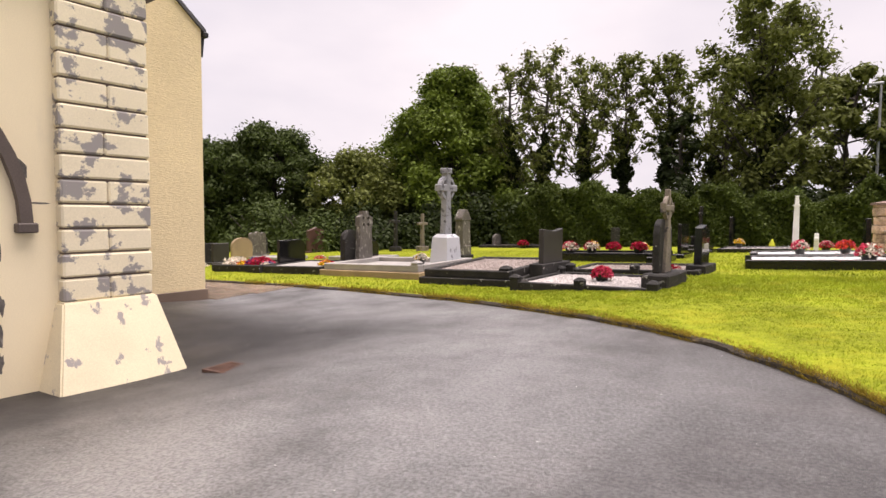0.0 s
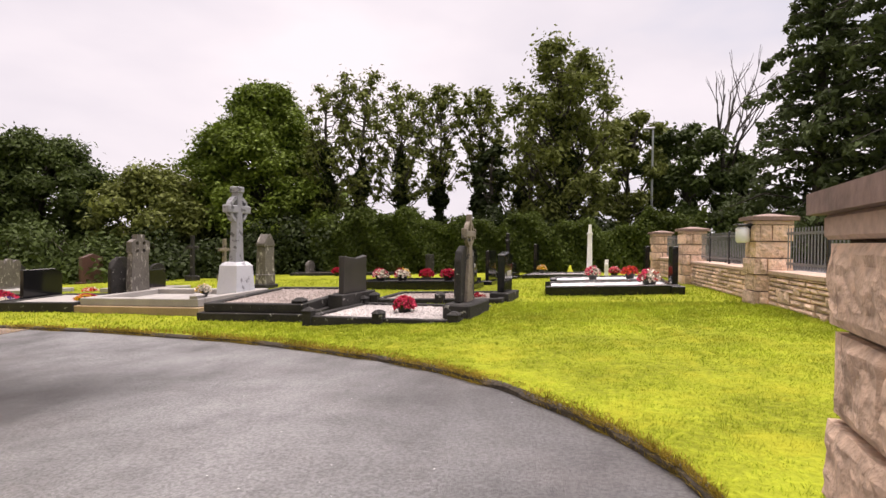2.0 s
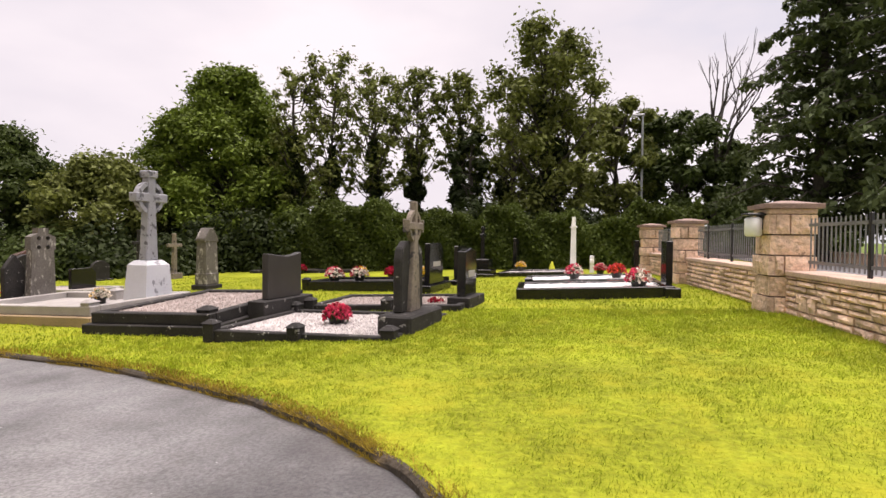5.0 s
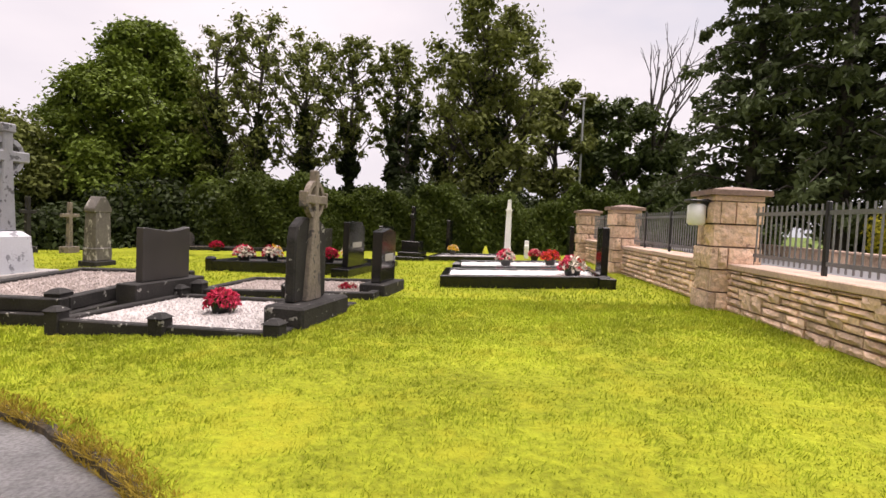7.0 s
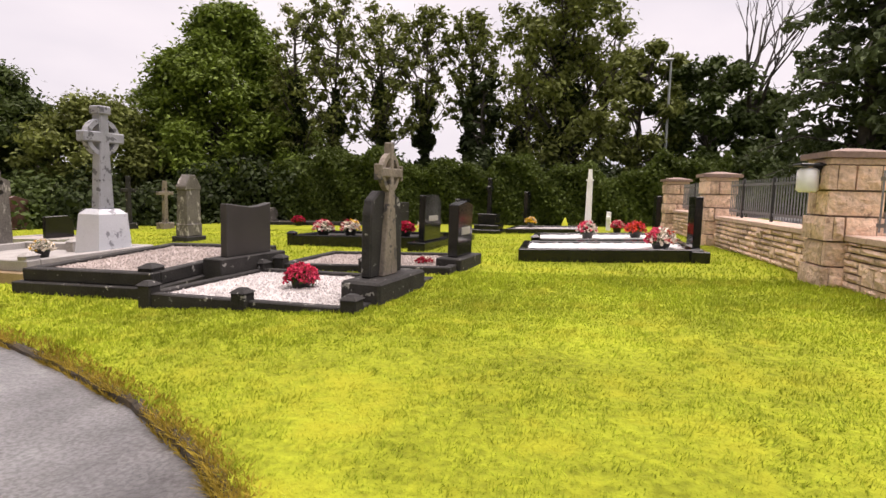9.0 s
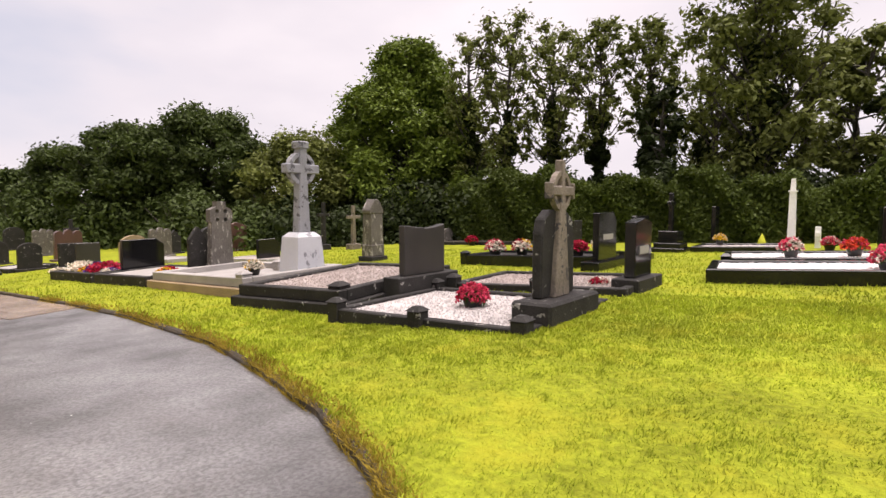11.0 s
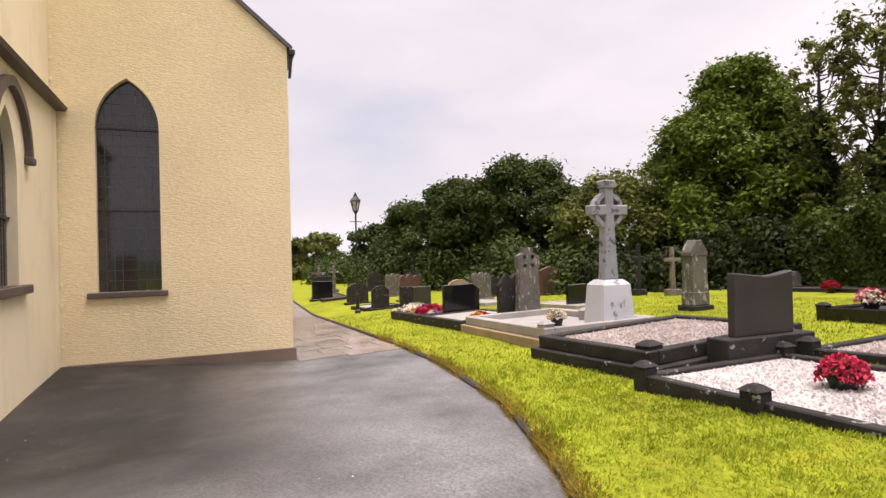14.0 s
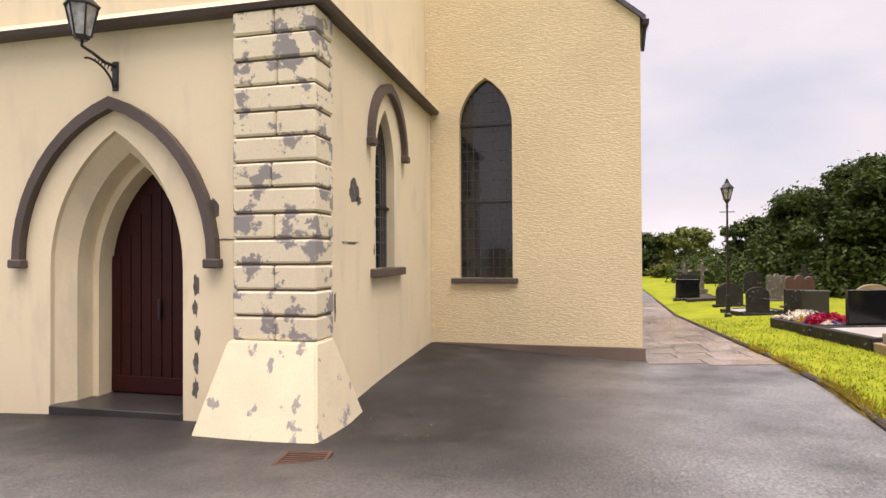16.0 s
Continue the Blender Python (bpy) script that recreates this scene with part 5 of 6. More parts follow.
    flowers(-17.9, 13.1, 0.19, 0.42, (M_PALE, M_STEM, M_PALE), "white flowers spread on a grave", pot=False, seed=14, category="flowers")
    flowers(-16.5, 13.1, 0.19, 0.44, (M_PINK, M_PURP, M_CRIM), "pink and purple flowers spread on a grave", pot=False, seed=15, category="flowers")
    flowers(-17.2, 12.95, 0.19, 0.22, (M_ORNG, M_SUNNY), "orange flowers spread on a grave", pot=False, seed=16, category="flowers")
    flowers(-15.9, 12.95, 0.19, 0.20, (M_PURP, M_PALE), "purple flowers spread on a grave", pot=False, seed=17, category="flowers")
    flowers(-20.6, 13.4, 0.0, 0.25, (M_PALE,), "pale flowers beside a headstone", pot=False, seed=18, category="flowers")
    flowers(-18.3, 17.4, 0.0, 0.25, (M_PALE, M_ORNG), "dried flowers before a headstone", pot=False, seed=19, category="flowers")
    flowers(-3.4, 14.9, 0.10, 0.15, (M_PALE, M_CRIM), "cream flowers by a headstone base", pot=False, seed=20, category="flowers")
    flowers(-13.4, 26.1, 0.0, 0.26, (M_CRIM,), "red flowers under the hedge", seed=21)
    flowers(-3.6, 24.6, 0.13, 0.18, (M_PALE, M_SUNNY), "white flowers on a distant grave", seed=22)
    flowers(-0.9, 24.4, 0.0, 0.22, (M_PALE, M_PINK), "pale flowers near the hedge", seed=23)
    y = thing("grave_ornament", -2.62, 25.4, land(-2.62, 25.4) + 0.07, "bright yellow plastic grave ornament", "ornament")
    bm = bmesh.new()
    tube(bm, [(0, 0, 0), (0, 0, 0.05), (0, 0, 0.2), (0, 0, 0.34), (0, 0, 0.42)], [0.13, 0.13, 0.10, 0.05, 0.01], 8)
    lpart("body", bm, M_YELLOW, y)


# ---- trees ----
WOOD = 0.87  # the tree line stands this much nearer than its first setting out


def spot(bearing, dist):
    b, dist = radians(bearing), dist * WOOD
    return 0.2 + dist * math.sin(b), 3.4 + dist * math.cos(b)


def tree(name, bearing, dist, top, radius, mat, label, kind="round", seed=1, leaf=0.26, count=9000, trunk=0.28, low=0.22, clumps=34):
    radius *= WOOD
    x, y = spot(bearing, dist)
    z0 = land(x, y) - 0.2
    h = 2.0 + (top - 2.0) * WOOD - z0
    t = thing(name, x, y, z0, label, "tree", "trees")
    rng = np.random.default_rng(seed)
    cs = []
    if kind == "round":
        for k in range(clumps):
            u = (k + 0.5) / clumps
            zz = low + (1 - low) * u
            prof = math.sqrt(max(0.03, 1 - ((u - 0.30) / 0.74) ** 2))
            a = k * 2.39996 + rng.normal(0, 0.3)
            rr = radius * prof * rng.uniform(0.40, 1.08)
            cs.append((rr * math.cos(a), rr * math.sin(a), h * zz - radius * 0.10 + rng.normal(0, 0.03) * h, radius * rng.uniform(0.10, 0.26)))
    elif kind == "cone":
        for k in range(clumps):
            u = ((k + 0.5) / clumps) ** 1.15
            prof = (0.12 + 0.96 * (1 - u) ** 0.62) * min(1, 0.55 + 3 * u)
            a = k * 2.39996 + rng.normal(0, 0.3)
            rr = radius * prof * rng.uniform(0.45, 1.05)
            cs.append((rr * math.cos(a), rr * math.sin(a), h * (low + (1 - low) * u) - 0.10 * rr + rng.normal(0, 0.015) * h,
                       radius * rng.uniform(0.11, 0.21) * (1 - 0.25 * u)))
    elif kind == "feather":
        for k in range(clumps):
            u = (k + 0.5) / clumps
            zz = low + (1 - low) * u
            prof = 0.40 + 0.60 * math.sin(math.pi * min(1, 0.12 + u * 0.80))
            a = k * 2.39996 + rng.normal(0, 0.5)
            rr = radius * prof * rng.uniform(0.25, 1.1)
            cs.append((rr * math.cos(a), rr * math.sin(a), h * zz, radius * rng.uniform(0.12, 0.24)))
    peak = max(c[2] + 0.7 * c[3] for c in cs)
    cs = [(a, b, c * h / peak, r) for a, b, c, r in cs]
    lean = rng.normal(0, 0.03, 2)
    bm = bmesh.new()
    n = 7
    stem = [Vector((lean[0] * h * (k / n) ** 2 + 0.1 * math.sin(k * 1.7 + seed), lean[1] * h * (k / n) ** 2 + 0.1 * math.cos(k * 2.1 + seed), h * 0.9 * k / n)) for k in range(n + 1)]
    tube(bm, stem, [trunk * (1 - 0.85 * k / n) + 0.02 for k in range(n + 1)], 8)
    lpart("trunk", bm, M_BARK, t)
    bm = bmesh.new()
    for cx, cy, cz, cr in cs:
        zz = max(0.12 * h, cz - math.hypot(cx, cy) * 0.75 - 0.3)
        f = min(zz / (h * 0.9), 0.98) * n
        i = int(f)
        p = stem[i].lerp(stem[min(i + 1, n)], f - i)
        q = Vector((cx, cy, cz))
        mid = p.lerp(q, 0.5) + Vector((0, 0, -0.25 + rng.normal(0, 0.12)))
        tube(bm, [p, mid, q], [trunk * 0.22, trunk * 0.14, 0.02], 5)
        for _ in range(3):
            d = Vector(rng.normal(size=3)).normalized() * cr * 0.95
            tube(bm, [q.lerp(mid, 0.25), q + d * 0.5, q + d], [0.035, 0.025, 0.008], 4)
    lpart("branchwork", bm, M_BARK, t)
    w = np.array([c[3] ** 2 for c in cs])
    pick = rng.choice(len(cs), count, p=w / w.sum())
    arr = np.array(cs)[pick]
    d = rng.normal(size=(count, 3))
    d /= np.linalg.norm(d, axis=1)[:, None]
    rad = rng.uniform(0.05, 1.12, (count, 1)) ** 0.55
    stray = rng.uniform(0, 1, (count, 1)) < 0.30
    rad = np.where(stray, rad * rng.uniform(1.0, 1.75, (count, 1)), rad)
    if kind == "feather":
        rad = np.abs(rng.normal(0, 0.95, (count, 1)))
    pts = arr[:, :3] + d * arr[:, 3:4] * rad * (1.0, 1.0, 0.66 if kind == "cone" else 0.72)
    o = quads("crown", pts, np.full(count, leaf), mat, seed=seed, up=0.75 if kind == "cone" else 0.5, out=d * 0.45)
    o.parent = t
    return t, stem, h


def ivy_on(t, stem, h, share, r, seed, count=2600):
    rng = np.random.default_rng(seed)
    u = rng.uniform(0.02, share, count) * (len(stem) - 1) * 1.0
    i = u.astype(int)
    s = np.array([tuple(v) for v in stem])
    p = s[i] * (1 - (u - i))[:, None] + s[np.minimum(i + 1, len(s) - 1)] * (u - i)[:, None]
    rr = r * (0.55 + 0.45 * np.sin(u * 5 + seed)) * (1.1 - 0.6 * u / (len(stem) * share))
    a = rng.uniform(0, 6.283, count)
    q = rr * rng.uniform(0.3, 1.1, count)
    p = p + np.c_[q * np.cos(a), q * np.sin(a), rng.normal(0, 0.15, count)]
    o = quads("ivy", p, np.full(count, 0.20), M_IVY, seed=seed, label="dark ivy on the trunk")
    o.parent = t


def bare_tree(bearing, dist, top, spread, label, seed):
    x, y = spot(bearing, dist)
    z0 = land(x, y) - 0.2
    h = 2.0 + (top - 2.0) * WOOD - z0
    t = thing("bare_tree", x, y, z0, label, "tree", "trees")
    rng = random.Random(seed)
    trunk, twigs = bmesh.new(), bmesh.new()

    def grow(p, d, ln, r, depth):
        q = p + d * ln * 0.5 + Vector((rng.uniform(-.1, .1), rng.uniform(-.1, .1), 0)) * ln * 0.4
        e = p + d * ln
        tube(trunk if depth == 0 else twigs, [p, q, e], [r, r * 0.8, r * 0.6], 6 if depth < 2 else 4)
        if depth >= 4:
            return
        for _ in range(4 if depth == 0 else 3 if depth == 1 else 2):
            nd = (d + Vector((rng.uniform(-1, 1), rng.uniform(-1, 1), rng.uniform(-0.1, 0.6))) * spread).normalized()
            grow(p.lerp(e, rng.uniform(0.55, 1.0)), nd, ln * rng.uniform(0.5, 0.72), r * 0.55, depth + 1)
    grow(Vector((0, 0, 0)), Vector((0.03, 0, 1)), h * 0.48, 0.20, 0)
    lpart("trunk", trunk, M_BARK, t)
    lpart("branchwork", twigs, M_BARK, t)


def conifer(bearing, dist, top, radius, label, seed):
    radius *= WOOD
    x, y = spot(bearing, dist)
    z0 = land(x, y) - 0.2
    h = 2.0 + (top - 2.0) * WOOD - z0
    t = thing("conifer", x, y, z0, label, "tree", "trees")
    bm = bmesh.new()
    tube(bm, [(0, 0, 0), (0, 0, h * 0.5), (0, 0, h)], [0.38, 0.22, 0.02], 8)
    lpart("trunk", bm, M_BARK, t)
    rng = np.random.default_rng(seed)
    bm = bmesh.new()
    pts, dirs = [], []
    n = 78
    for k in range(n):
        u = (k + 0.5) / n
        z = h * (0.10 + 0.88 * u)
        ln = radius * (1 - u) ** 0.75 * rng.uniform(0.6, 1.12) + 0.4
        a = k * 2.39996 + rng.normal(0, 0.3)
        d = np.array([math.cos(a), math.sin(a), 0])
        tip = np.array([0, 0, z]) + d * ln + (0, 0, -0.10 * ln + 0.25 * u)
        tube(bm, [(0, 0, z), tuple(np.array([0, 0, z + 0.12 * ln]) + d * ln * 0.5), tuple(tip)], [0.06, 0.04, 0.012], 4)
        m = int(60 + 150 * ln / radius)
        s = rng.uniform(0.12, 1.05, m)
        p = np.array([0, 0, z]) + d * (ln * s)[:, None]
        p[:, 2] += 0.4 * ln * s * (1 - s) - 0.10 * ln * s
        wid = 0.24 * ln * (1 - s * 0.7)
        side_v = np.array([-d[1], d[0], 0])
        p += side_v * (rng.uniform(-1, 1, m) * wid)[:, None]
        p[:, 2] += rng.normal(-0.14, 0.13, m)
        pts.append(p)
    tagged(lpart("branchwork", bm, M_BARK, t), kind="stuff")
    pts = np.concatenate(pts)
    o = quads("foliage", pts, np.full(len(pts), 0.19), M_CONIF, seed=seed, up=1.2, droop=0.5)
    o.parent = t


def bush(name, x, y, z, rx, ry, rz, mat, label, seed, count=5000, leaf=0.17, category="bush"):
    """A rounded mass of leafy clumps over a few stems."""
    t = thing(name, x, y, z, label, category, "shrubs")
    rng = np.random.default_rng(seed)
    bm = bmesh.new()
    for k in range(6):
        a = k * 1.05
        tube(bm, [(0.2 * math.cos(a), 0.2 * math.sin(a), -0.1), (rx * 0.3 * math.cos(a), ry * 0.3 * math.sin(a), rz * 0.6),
                  (rx * 0.6 * math.cos(a), ry * 0.6 * math.sin(a), rz * 1.2)], [0.07, 0.05, 0.01], 5)
    lpart("stems", bm, M_BARK, t)
    m = 26
    d = rng.normal(size=(m, 3))
    d /= np.linalg.norm(d, axis=1)[:, None]
    d[:, 2] = np.abs(d[:, 2])
    cl = d * (rx * 0.72, ry * 0.72, rz * 1.35) * rng.uniform(0.5, 1.0, (m, 1))
    e = rng.normal(size=(count, 3))
    e /= np.linalg.norm(e, axis=1)[:, None]
    p = cl[rng.integers(0, m, count)] + e * rng.uniform(0.3, 1.0, (count, 1)) ** 0.6 * np.array((rx, ry, rz * 1.3)) * 0.42
    p[:, 2] = np.maximum(p[:, 2], 0.0)
    o = quads("foliage", p, np.full(count, leaf), mat, seed=seed, up=0.3, out=e)
    o.parent = t


def hedge():
    """The clipped but shaggy hedge along the far side of the graveyard."""
    t = tagged(new("hedge"), "shaggy green hedge bank closing the graveyard", "hedge", kind="stuff")
    rng = np.random.default_rng(77)
    n = 95000
    x = rng.uniform(-16.5, 2.6, n)
    yc = 28.9 + 0.02 * x + 0.5 * np.sin(x * 0.7)
    top = 2.15 + 0.28 * np.sin(x * 0.9) + 0.26 * np.sin(x * 2.3 + 1) + 0.16 * np.sin(x * 5.1) + 0.5 * np.clip((-6 - x) / 3, 0, 1)
    u = rng.uniform(0, 1, n)
    side_n = rng.uniform(0, 1, n) < 0.72
    zz = np.where(side_n, u * top, top + rng.normal(0, 0.10, n))
    dy = np.where(side_n, -0.75 + 0.35 * u + rng.normal(0, 0.14, n), rng.uniform(-0.6, 0.9, n))
    dy += 0.22 * np.sin(x * 3.1 + zz * 2.5) * np.where(side_n, 1, 0)
    ground = np.array([land(a, b) for a, b in zip(x, yc)])
    p = np.c_[x, yc + dy, ground + zz]
    o = quads("foliage", p, np.full(n, 0.078), M_HEDGE, seed=5, up=0.2)
    o.parent = t
    bm = bmesh.new()
    for k in range(16):
        xa = -13 + k
        ya = 29.1 + 0.02 * xa
        g = land(xa, ya)
        tube(bm, [(xa, ya, g - 0.1), (xa + 0.2, ya + 0.1, g + 0.9), (xa + 0.5, ya, g + 1.7)], [0.08, 0.06, 0.02], 5)
    o = part("stems", bm, M_BARK, t)


def woods():
    tree("sycamore", -37.6, 43, 13.5, 6.6, M_LEAF, "broad dense sycamore in full leaf", "cone", seed=2, count=120000, leaf=0.135, trunk=0.45, low=0.14, clumps=210)
    slim = (("ash_tree", -31.6, 39, 12.6, 1.9, 0.10, 15), ("ash_tree", -28.6, 38, 13.3, 2.3, 0.30, 3), ("ash_tree", -24.3, 38, 12.4, 2.4, 0.42, 4),
            ("ash_tree", -20.4, 39, 12.9, 1.7, 0.45, 5), ("ash_tree", -16.4, 39, 12.8, 1.8, 0.48, 6), ("ash_tree", -12.0, 41, 10.4, 2.4, 0.25, 7))
    for i, (nm, b, d, top, r, low, sd) in enumerate(slim):
        t, stem, h = tree(nm, b, d, top, r * 0.95, M_LEAFM, "slender tree with thin feathery foliage and an ivied trunk", "feather", seed=sd, count=6000,
                          leaf=0.125, trunk=0.20, low=low, clumps=64)
        ivy_on(t, stem, h, 0.62 if i % 2 else 0.72, 0.85 if i % 2 else 0.6, sd, 3200)
    t, stem, h = tree("ivied_tree", -15.0, 37, 8.6, 1.4, M_IVY, "ivy-choked tree stump with a pointed crown", "feather", seed=21, count=5500, leaf=0.19, low=0.1, clumps=26)
    t, stem, h = tree("ash_tree", -7.9, 38, 15.2, 3.6, M_LEAFM, "tall ash with a thinning crown and bare twigs", "feather", seed=8, count=24000,
                      leaf=0.15, trunk=0.35, low=0.16, clumps=110)
    ivy_on(t, stem, h, 0.75, 1.4, 8, 5200)
    bare_tree(-11.4, 39, 13.2, 0.62, "half-dead tree with bare crooked branches", 5)
    bare_tree(-5.2, 40, 13.6, 0.50, "bare twiggy tree top behind the ash", 9)
    tree("ash_tree", -2.0, 42, 11.2, 3.3, M_LEAFM, "bushy tree behind the street lamp", seed=9, count=22000, leaf=0.16, low=0.12, clumps=46)
    tree("ash_tree", 3.6, 44, 10.9, 4.0, M_LEAFD, "dark bushy tree beyond the boundary wall", seed=10, count=22000, leaf=0.18, low=0.10, clumps=46)
    bare_tree(6.4, 44, 15.6, 0.60, "dead tree with bare grey branches against the sky", 12)
    tree("ash_tree", 8.0, 46, 8.5, 3.2, M_LEAFD, "low dark tree beyond the road", seed=31, count=8000, leaf=0.24, low=0.08, clumps=34)
    conifer(14.2, 35, 18.2, 5.0, "tall dark conifer with layered branches", 1)
    conifer(20.0, 33, 19.5, 5.2, "tall dark conifer beside the road", 2)
    conifer(26.5, 34, 20.0, 5.4, "massive dark conifer beside the road", 3)
    tree("hawthorn", -47.8, 41, 6.7, 4.2, M_LEAFM, "rounded hawthorn with a twiggy top", seed=12, count=34000, leaf=0.14, low=0.05, clumps=90)
    bare_tree(-44.0, 44, 8.6, 0.55, "bare twigs rising behind the hawthorn", 14)
    tree("oak_tree", -55.6, 45, 8.9, 4.6, M_LEAFD, "dark spreading oak in full leaf", seed=13, count=52000, leaf=0.14, low=0.06, clumps=110)
    tree("oak_tree", -61.3, 46, 7.7, 4.6, M_LEAFD, "dark oak in the far tree line", seed=14, count=50000, leaf=0.14, low=0.05, clumps=100)
    tree("oak_tree", -66.0, 52, 6.4, 4.4, M_LEAFD, "dark rounded tree in the far tree line", seed=15, count=38000, leaf=0.14, low=0.05, clumps=80)
    tree("oak_tree", -70.5, 60, 5.2, 4.0, M_LEAFD, "low dark tree towards the end of the path", seed=16, count=20000, leaf=0.17, low=0.05, clumps=36)
    tree("oak_tree", -76.4, 68, 4.6, 3.2, M_LEAFM, "distant rounded tree at the end of the path", seed=17, count=14000, leaf=0.17, low=0.05, clumps=30)
    tree("oak_tree", -79.4, 74, 4.2, 3.8, M_LEAFD, "distant dark tree at the end of the path", seed=18, count=14000, leaf=0.18, low=0.05, clumps=30)
    # undergrowth below the crowns
    for i, (b, d, r, z, mat) in enumerate(((-42, 36, 3.2, 1.5, M_IVY), (-38.5, 37, 3.0, 1.4, M_IVY), (-34, 36, 2.8, 1.7, M_IVY), (-29, 35, 2.6, 1.5, M_HEDGE),
                                           (-24, 35, 2.6, 1.5, M_IVY), (-19, 35, 2.6, 1.4, M_HEDGE), (-14, 35, 2.6, 1.6, M_IVY), (-9, 34, 2.8, 1.7, M_IVY),
                                           (-4, 35, 2.8, 1.8, M_IVY), (1, 36, 2.8, 1.7, M_IVY), (-47, 36, 3.2, 1.6, M_IVY), (-52, 37, 3.4, 1.8, M_LEAFD),
                                           (-57, 39, 3.6, 1.9, M_LEAFD), (-63, 44, 3.8, 1.9, M_LEAFD), (-69, 50, 4.2, 1.8, M_LEAFD), (-74, 58, 4.4, 1.7, M_LEAFD))):
        x, y = spot(b, d)
        bush("undergrowth", x, y, land(x, y) - 0.1, r, r * 0.8, z * (1.45 if -40 < b < -10 else 1.0), mat, "dark leafy undergrowth below the trees", 40 + i, 9000, 0.14, "undergrowth")
    for i, (x, y, r, z) in enumerate(((9.5, 42, 3.0, 1.6), (14.5, 36, 3.2, 1.7), (15.5, 29, 3.0, 1.6), (15.8, 22, 3.0, 1.6), (5.0, 47, 3.0, 1.7))):
        bush("roadside_bush", x, y, land(x, y) - 0.1, r, r, z, M_LEAFD, "dark roadside bush beyond the road", 70 + i, 5000, 0.22)
    bush("golden_bush", 10.2, 24.6, 0.95, 1.9, 2.0, 1.75, M_GOLD, "golden-leaved garden shrub across the road", 90, 16000, 0.075)


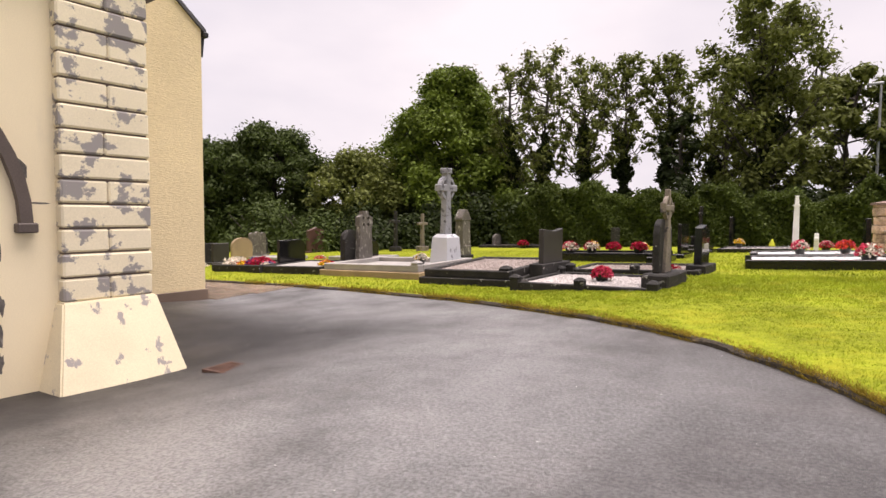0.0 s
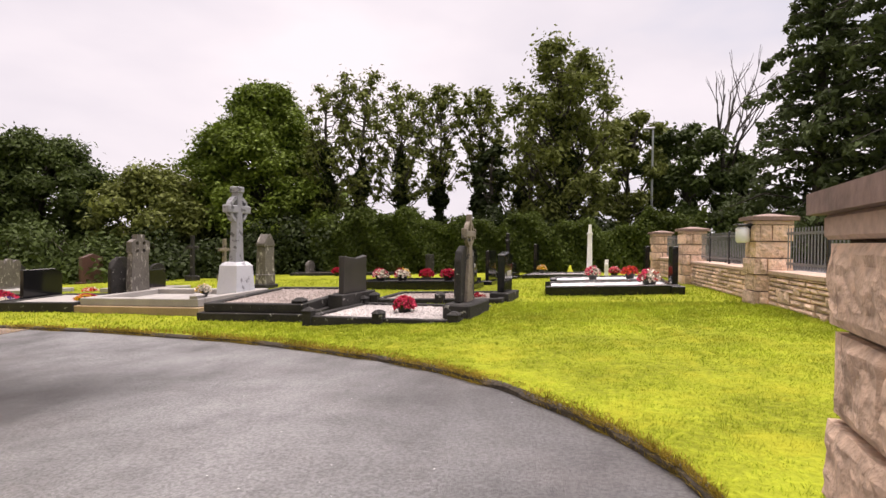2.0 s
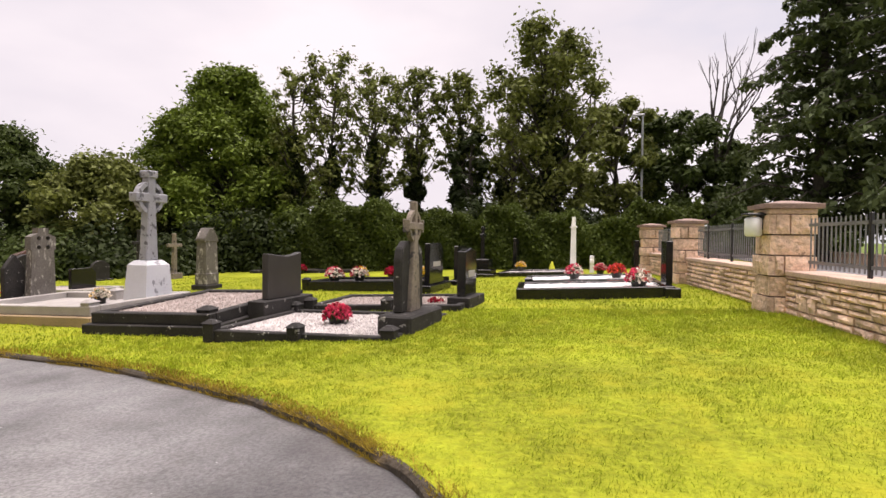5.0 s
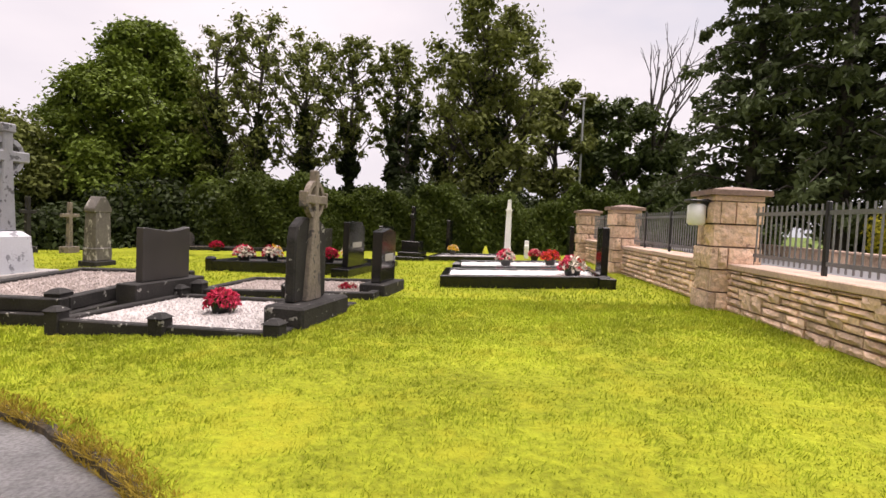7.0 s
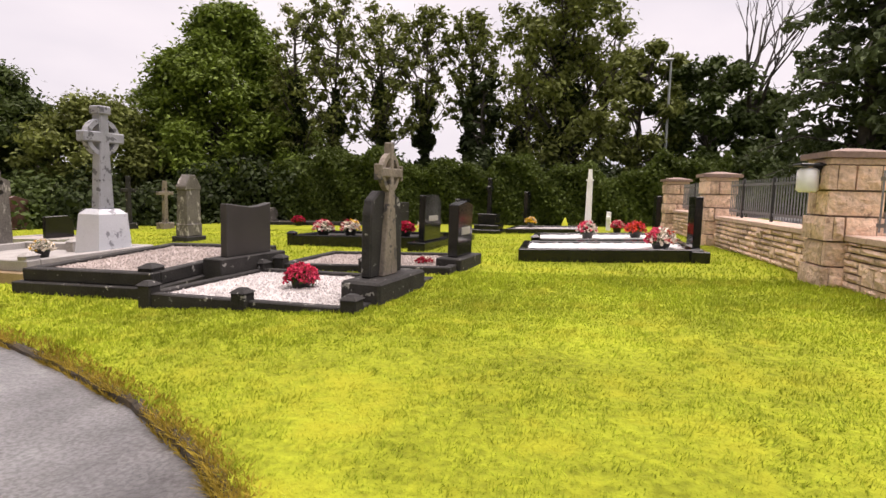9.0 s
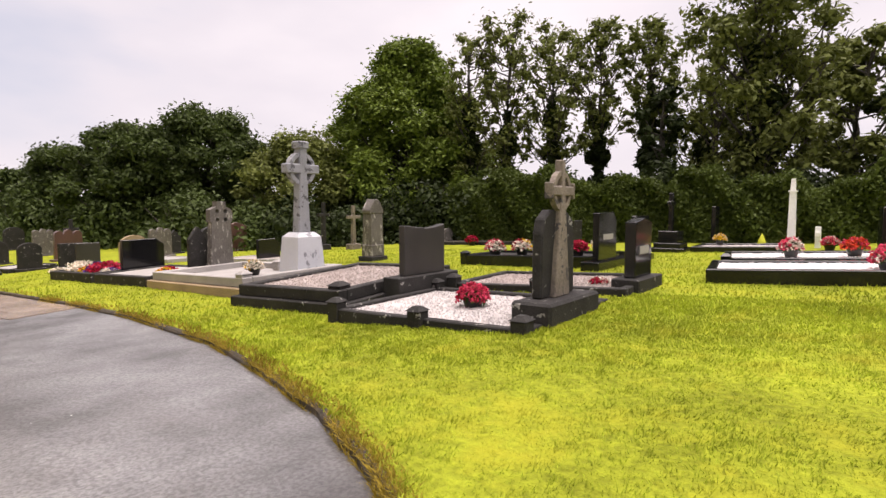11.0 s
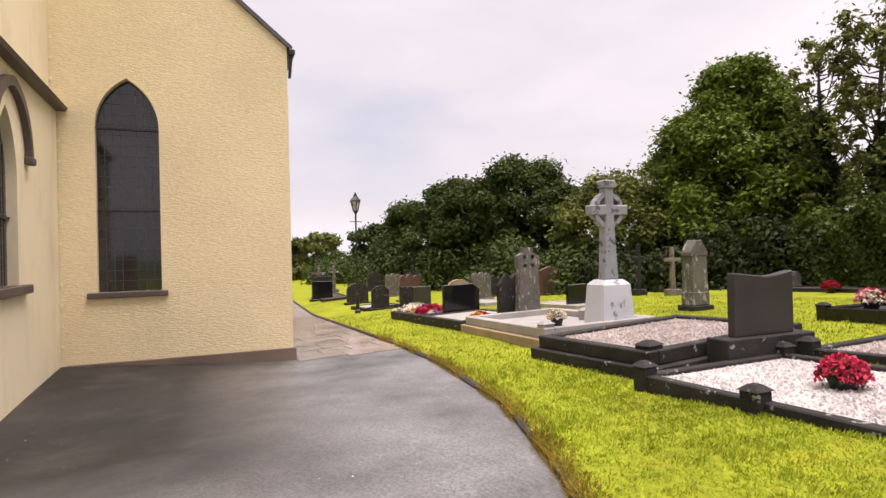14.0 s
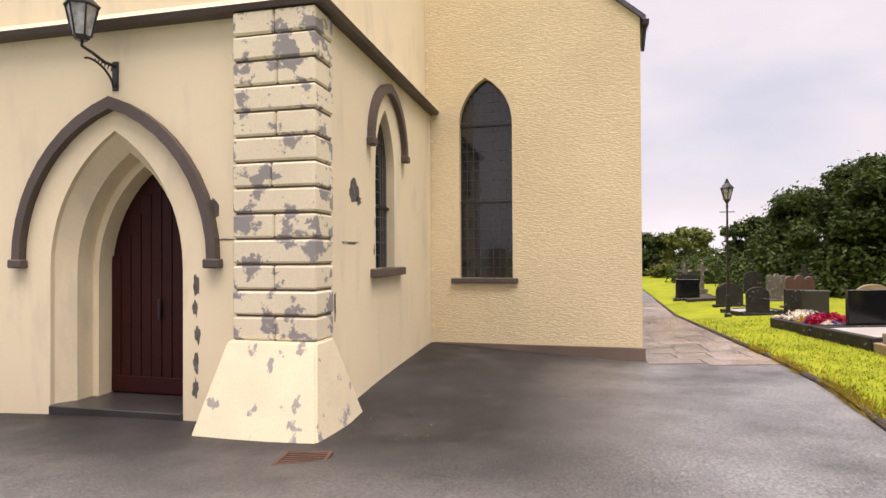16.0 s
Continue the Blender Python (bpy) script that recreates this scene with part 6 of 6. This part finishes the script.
def grass():
    """Blades over the lawn, thickest where the walk passes."""
    rng = np.random.default_rng(5)
    n = 300000
    x = np.concatenate([rng.uniform(-9, 3.4, n), rng.uniform(-22, 3.4, n)])
    y = np.concatenate([rng.uniform(5.6, 14.5, n), rng.uniform(5.6, 24.0, n)])
    ky = np.interp(x, [k[0] for k in KERB], [k[1] for k in KERB])
    near = np.hypot(x - 0.0, y - 6.5)
    fade = np.where(np.arange(n * 2) < n, np.clip((x + 9) / 5, 0, 1), 1.0)
    keep = (rng.uniform(0, 1, n * 2) < fade) & (y > ky + 0.0) & (x < 2.72 - 0.152 * (y - 11.7) - 0.05) & (rng.uniform(0, 1, n * 2) < np.clip(5.2 / (near + 0.6), 0.10, 1.0) ** 1.3)
    for x0, x1, y0, y1 in ((-5.74, -2.8, 11.48, 13.8), (-5.6, -2.7, 14.05, 15.9), (-8.25, -6.05, 11.85, 14.8), (-12.5, -8.8, 12.4, 14.6),
                           (-8.2, -4.75, 18.0, 19.7), (-2.1, 0.8, 16.4, 17.8), (-15.3, -12.7, 12.4, 14.1), (-18.2, -15.6, 12.4, 14.0)):
        keep &= ~((x > x0) & (x < x1) & (y > y0) & (y < y1))
    x, y, near, ky = x[keep], y[keep], near[keep], ky[keep]
    m = len(x)
    z = np.array([land(a, b) + 0.072 * smoothstep(-0.25, 0.2, b - c) + 0.02 * noise.noise((a * 0.8, b * 0.8, 0)) * smoothstep(0, 0.8, b - c)
                  for a, b, c in zip(x, y, ky)])
    z = z + np.where(y - ky < 0.13, 0.03, 0.0)
    tuft = np.sin(x * 2.1 + 1.3 * np.sin(y * 1.7)) * np.sin(y * 2.6 + x)
    fine = np.sin(x * 31 + 2.2 * np.sin(y * 19)) * np.sin(y * 37 + 2.0 * np.sin(x * 23))
    mid = np.sin(x * 9.1 + 1.7 * np.sin(y * 6.3)) * np.sin(y * 11.3 + 1.9 * np.sin(x * 7.7))
    hgt = rng.uniform(0.010, 0.027, m) * (1 + 0.3 * tuft + 0.5 * fine + 0.45 * mid) + 0.006 * np.clip(near - 4, 0, 4)
    a = rng.uniform(0, 6.283, m)
    w = rng.uniform(0.0025, 0.005, m) * (1 + np.clip(near - 2, 0, 8) * 0.35)
    lx, ly = rng.normal(0, 0.016, m) + 0.02 * mid, rng.normal(0, 0.016, m) + 0.02 * fine
    v = np.empty((m, 3, 3))
    v[:, 0] = np.c_[x - w * np.cos(a), y - w * np.sin(a), z - 0.008]
    v[:, 1] = np.c_[x + w * np.cos(a), y + w * np.sin(a), z - 0.008]
    v[:, 2] = np.c_[x + lx, y + ly, z + hgt]
    kx = rng.uniform(-14, 0.72, 40000)
    kk = np.interp(kx, [k[0] for k in KERB], [k[1] for k in KERB])
    thick = np.array([noise.noise((a * 1.3, b * 1.3, 3.0)) for a, b in zip(kx, kk)])
    kd = rng.uniform(-0.05, 0.11, len(kx))
    sel = rng.uniform(-0.25, 0.45, len(kx)) < thick
    kx, kk, kd = kx[sel], kk[sel], kd[sel]
    kz = np.array([land(a, b) for a, b in zip(kx, kk)]) + np.where(kd < -0.03, 0.0, 0.045)
    ka = rng.uniform(0, 6.283, len(kx))
    straw = np.empty((len(kx), 3, 3))
    kw = rng.uniform(0.003, 0.006, len(kx))
    straw[:, 0] = np.c_[kx - kw * np.cos(ka), kk + kd - kw * np.sin(ka), kz]
    straw[:, 1] = np.c_[kx + kw * np.cos(ka), kk + kd + kw * np.sin(ka), kz]
    straw[:, 2] = np.c_[kx + rng.normal(-0.01, 0.03, len(kx)), kk + kd + rng.normal(-0.02, 0.03, len(kx)), kz + rng.uniform(0.02, 0.065, len(kx))]
    dry = (y - ky < 0.18) & (rng.uniform(0, 1, m) < 0.55)
    hgt = np.where(y - ky < 0.10, hgt * 1.5, hgt)
    for name, sel, mat, lab in (("grass", ~dry, M_BLADE, "short wet lawn grass"), ("dry_grass", dry, M_STRAW, "straw-coloured grass along the kerb")):
        q = v[sel] if name == "grass" else np.concatenate([v[sel], straw])
        me = bpy.data.meshes.new(name)
        k = len(q)
        me.vertices.add(3 * k)
        me.vertices.foreach_set("co", q.reshape(-1))
        me.loops.add(3 * k)
        me.loops.foreach_set("vertex_index", np.arange(3 * k))
        me.polygons.add(k)
        me.polygons.foreach_set("loop_start", np.arange(0, 3 * k, 3))
        me.update()
        me.materials.append(mat)
        tagged(new(name, me), lab, "grass", kind="stuff")


build_church()
corner_pier()
bracket_lantern()
bare_patches()
litter()
graves()
street_lamp()
road_pole()
woods()
hedge()
grass()
drain()
pier_lamp()
for yy, hh in ((14.62, 1.57), (20.5, 1.50), (25.3, 1.50)):
    gate_pier(wall_x(yy) + 0.05, yy, 0.84, hh, 0.60, "square rock-faced pink sandstone pier with a weathered brown cap")
gate_pier(1.04, 4.08, 0.60, 1.42, 0.70, "tall rock-faced sandstone gate pier with a stepped brown cap", rz=0, nu=16, nv=8, rough=0.02, proud=0.012, eaves=0.07)
railing_run(3.35, 8.5)
railing_run(9.3, 13.4)
railing_run(-3.3, 2.5)
garden_wall()
boundary()
flags()
kerb_edging()
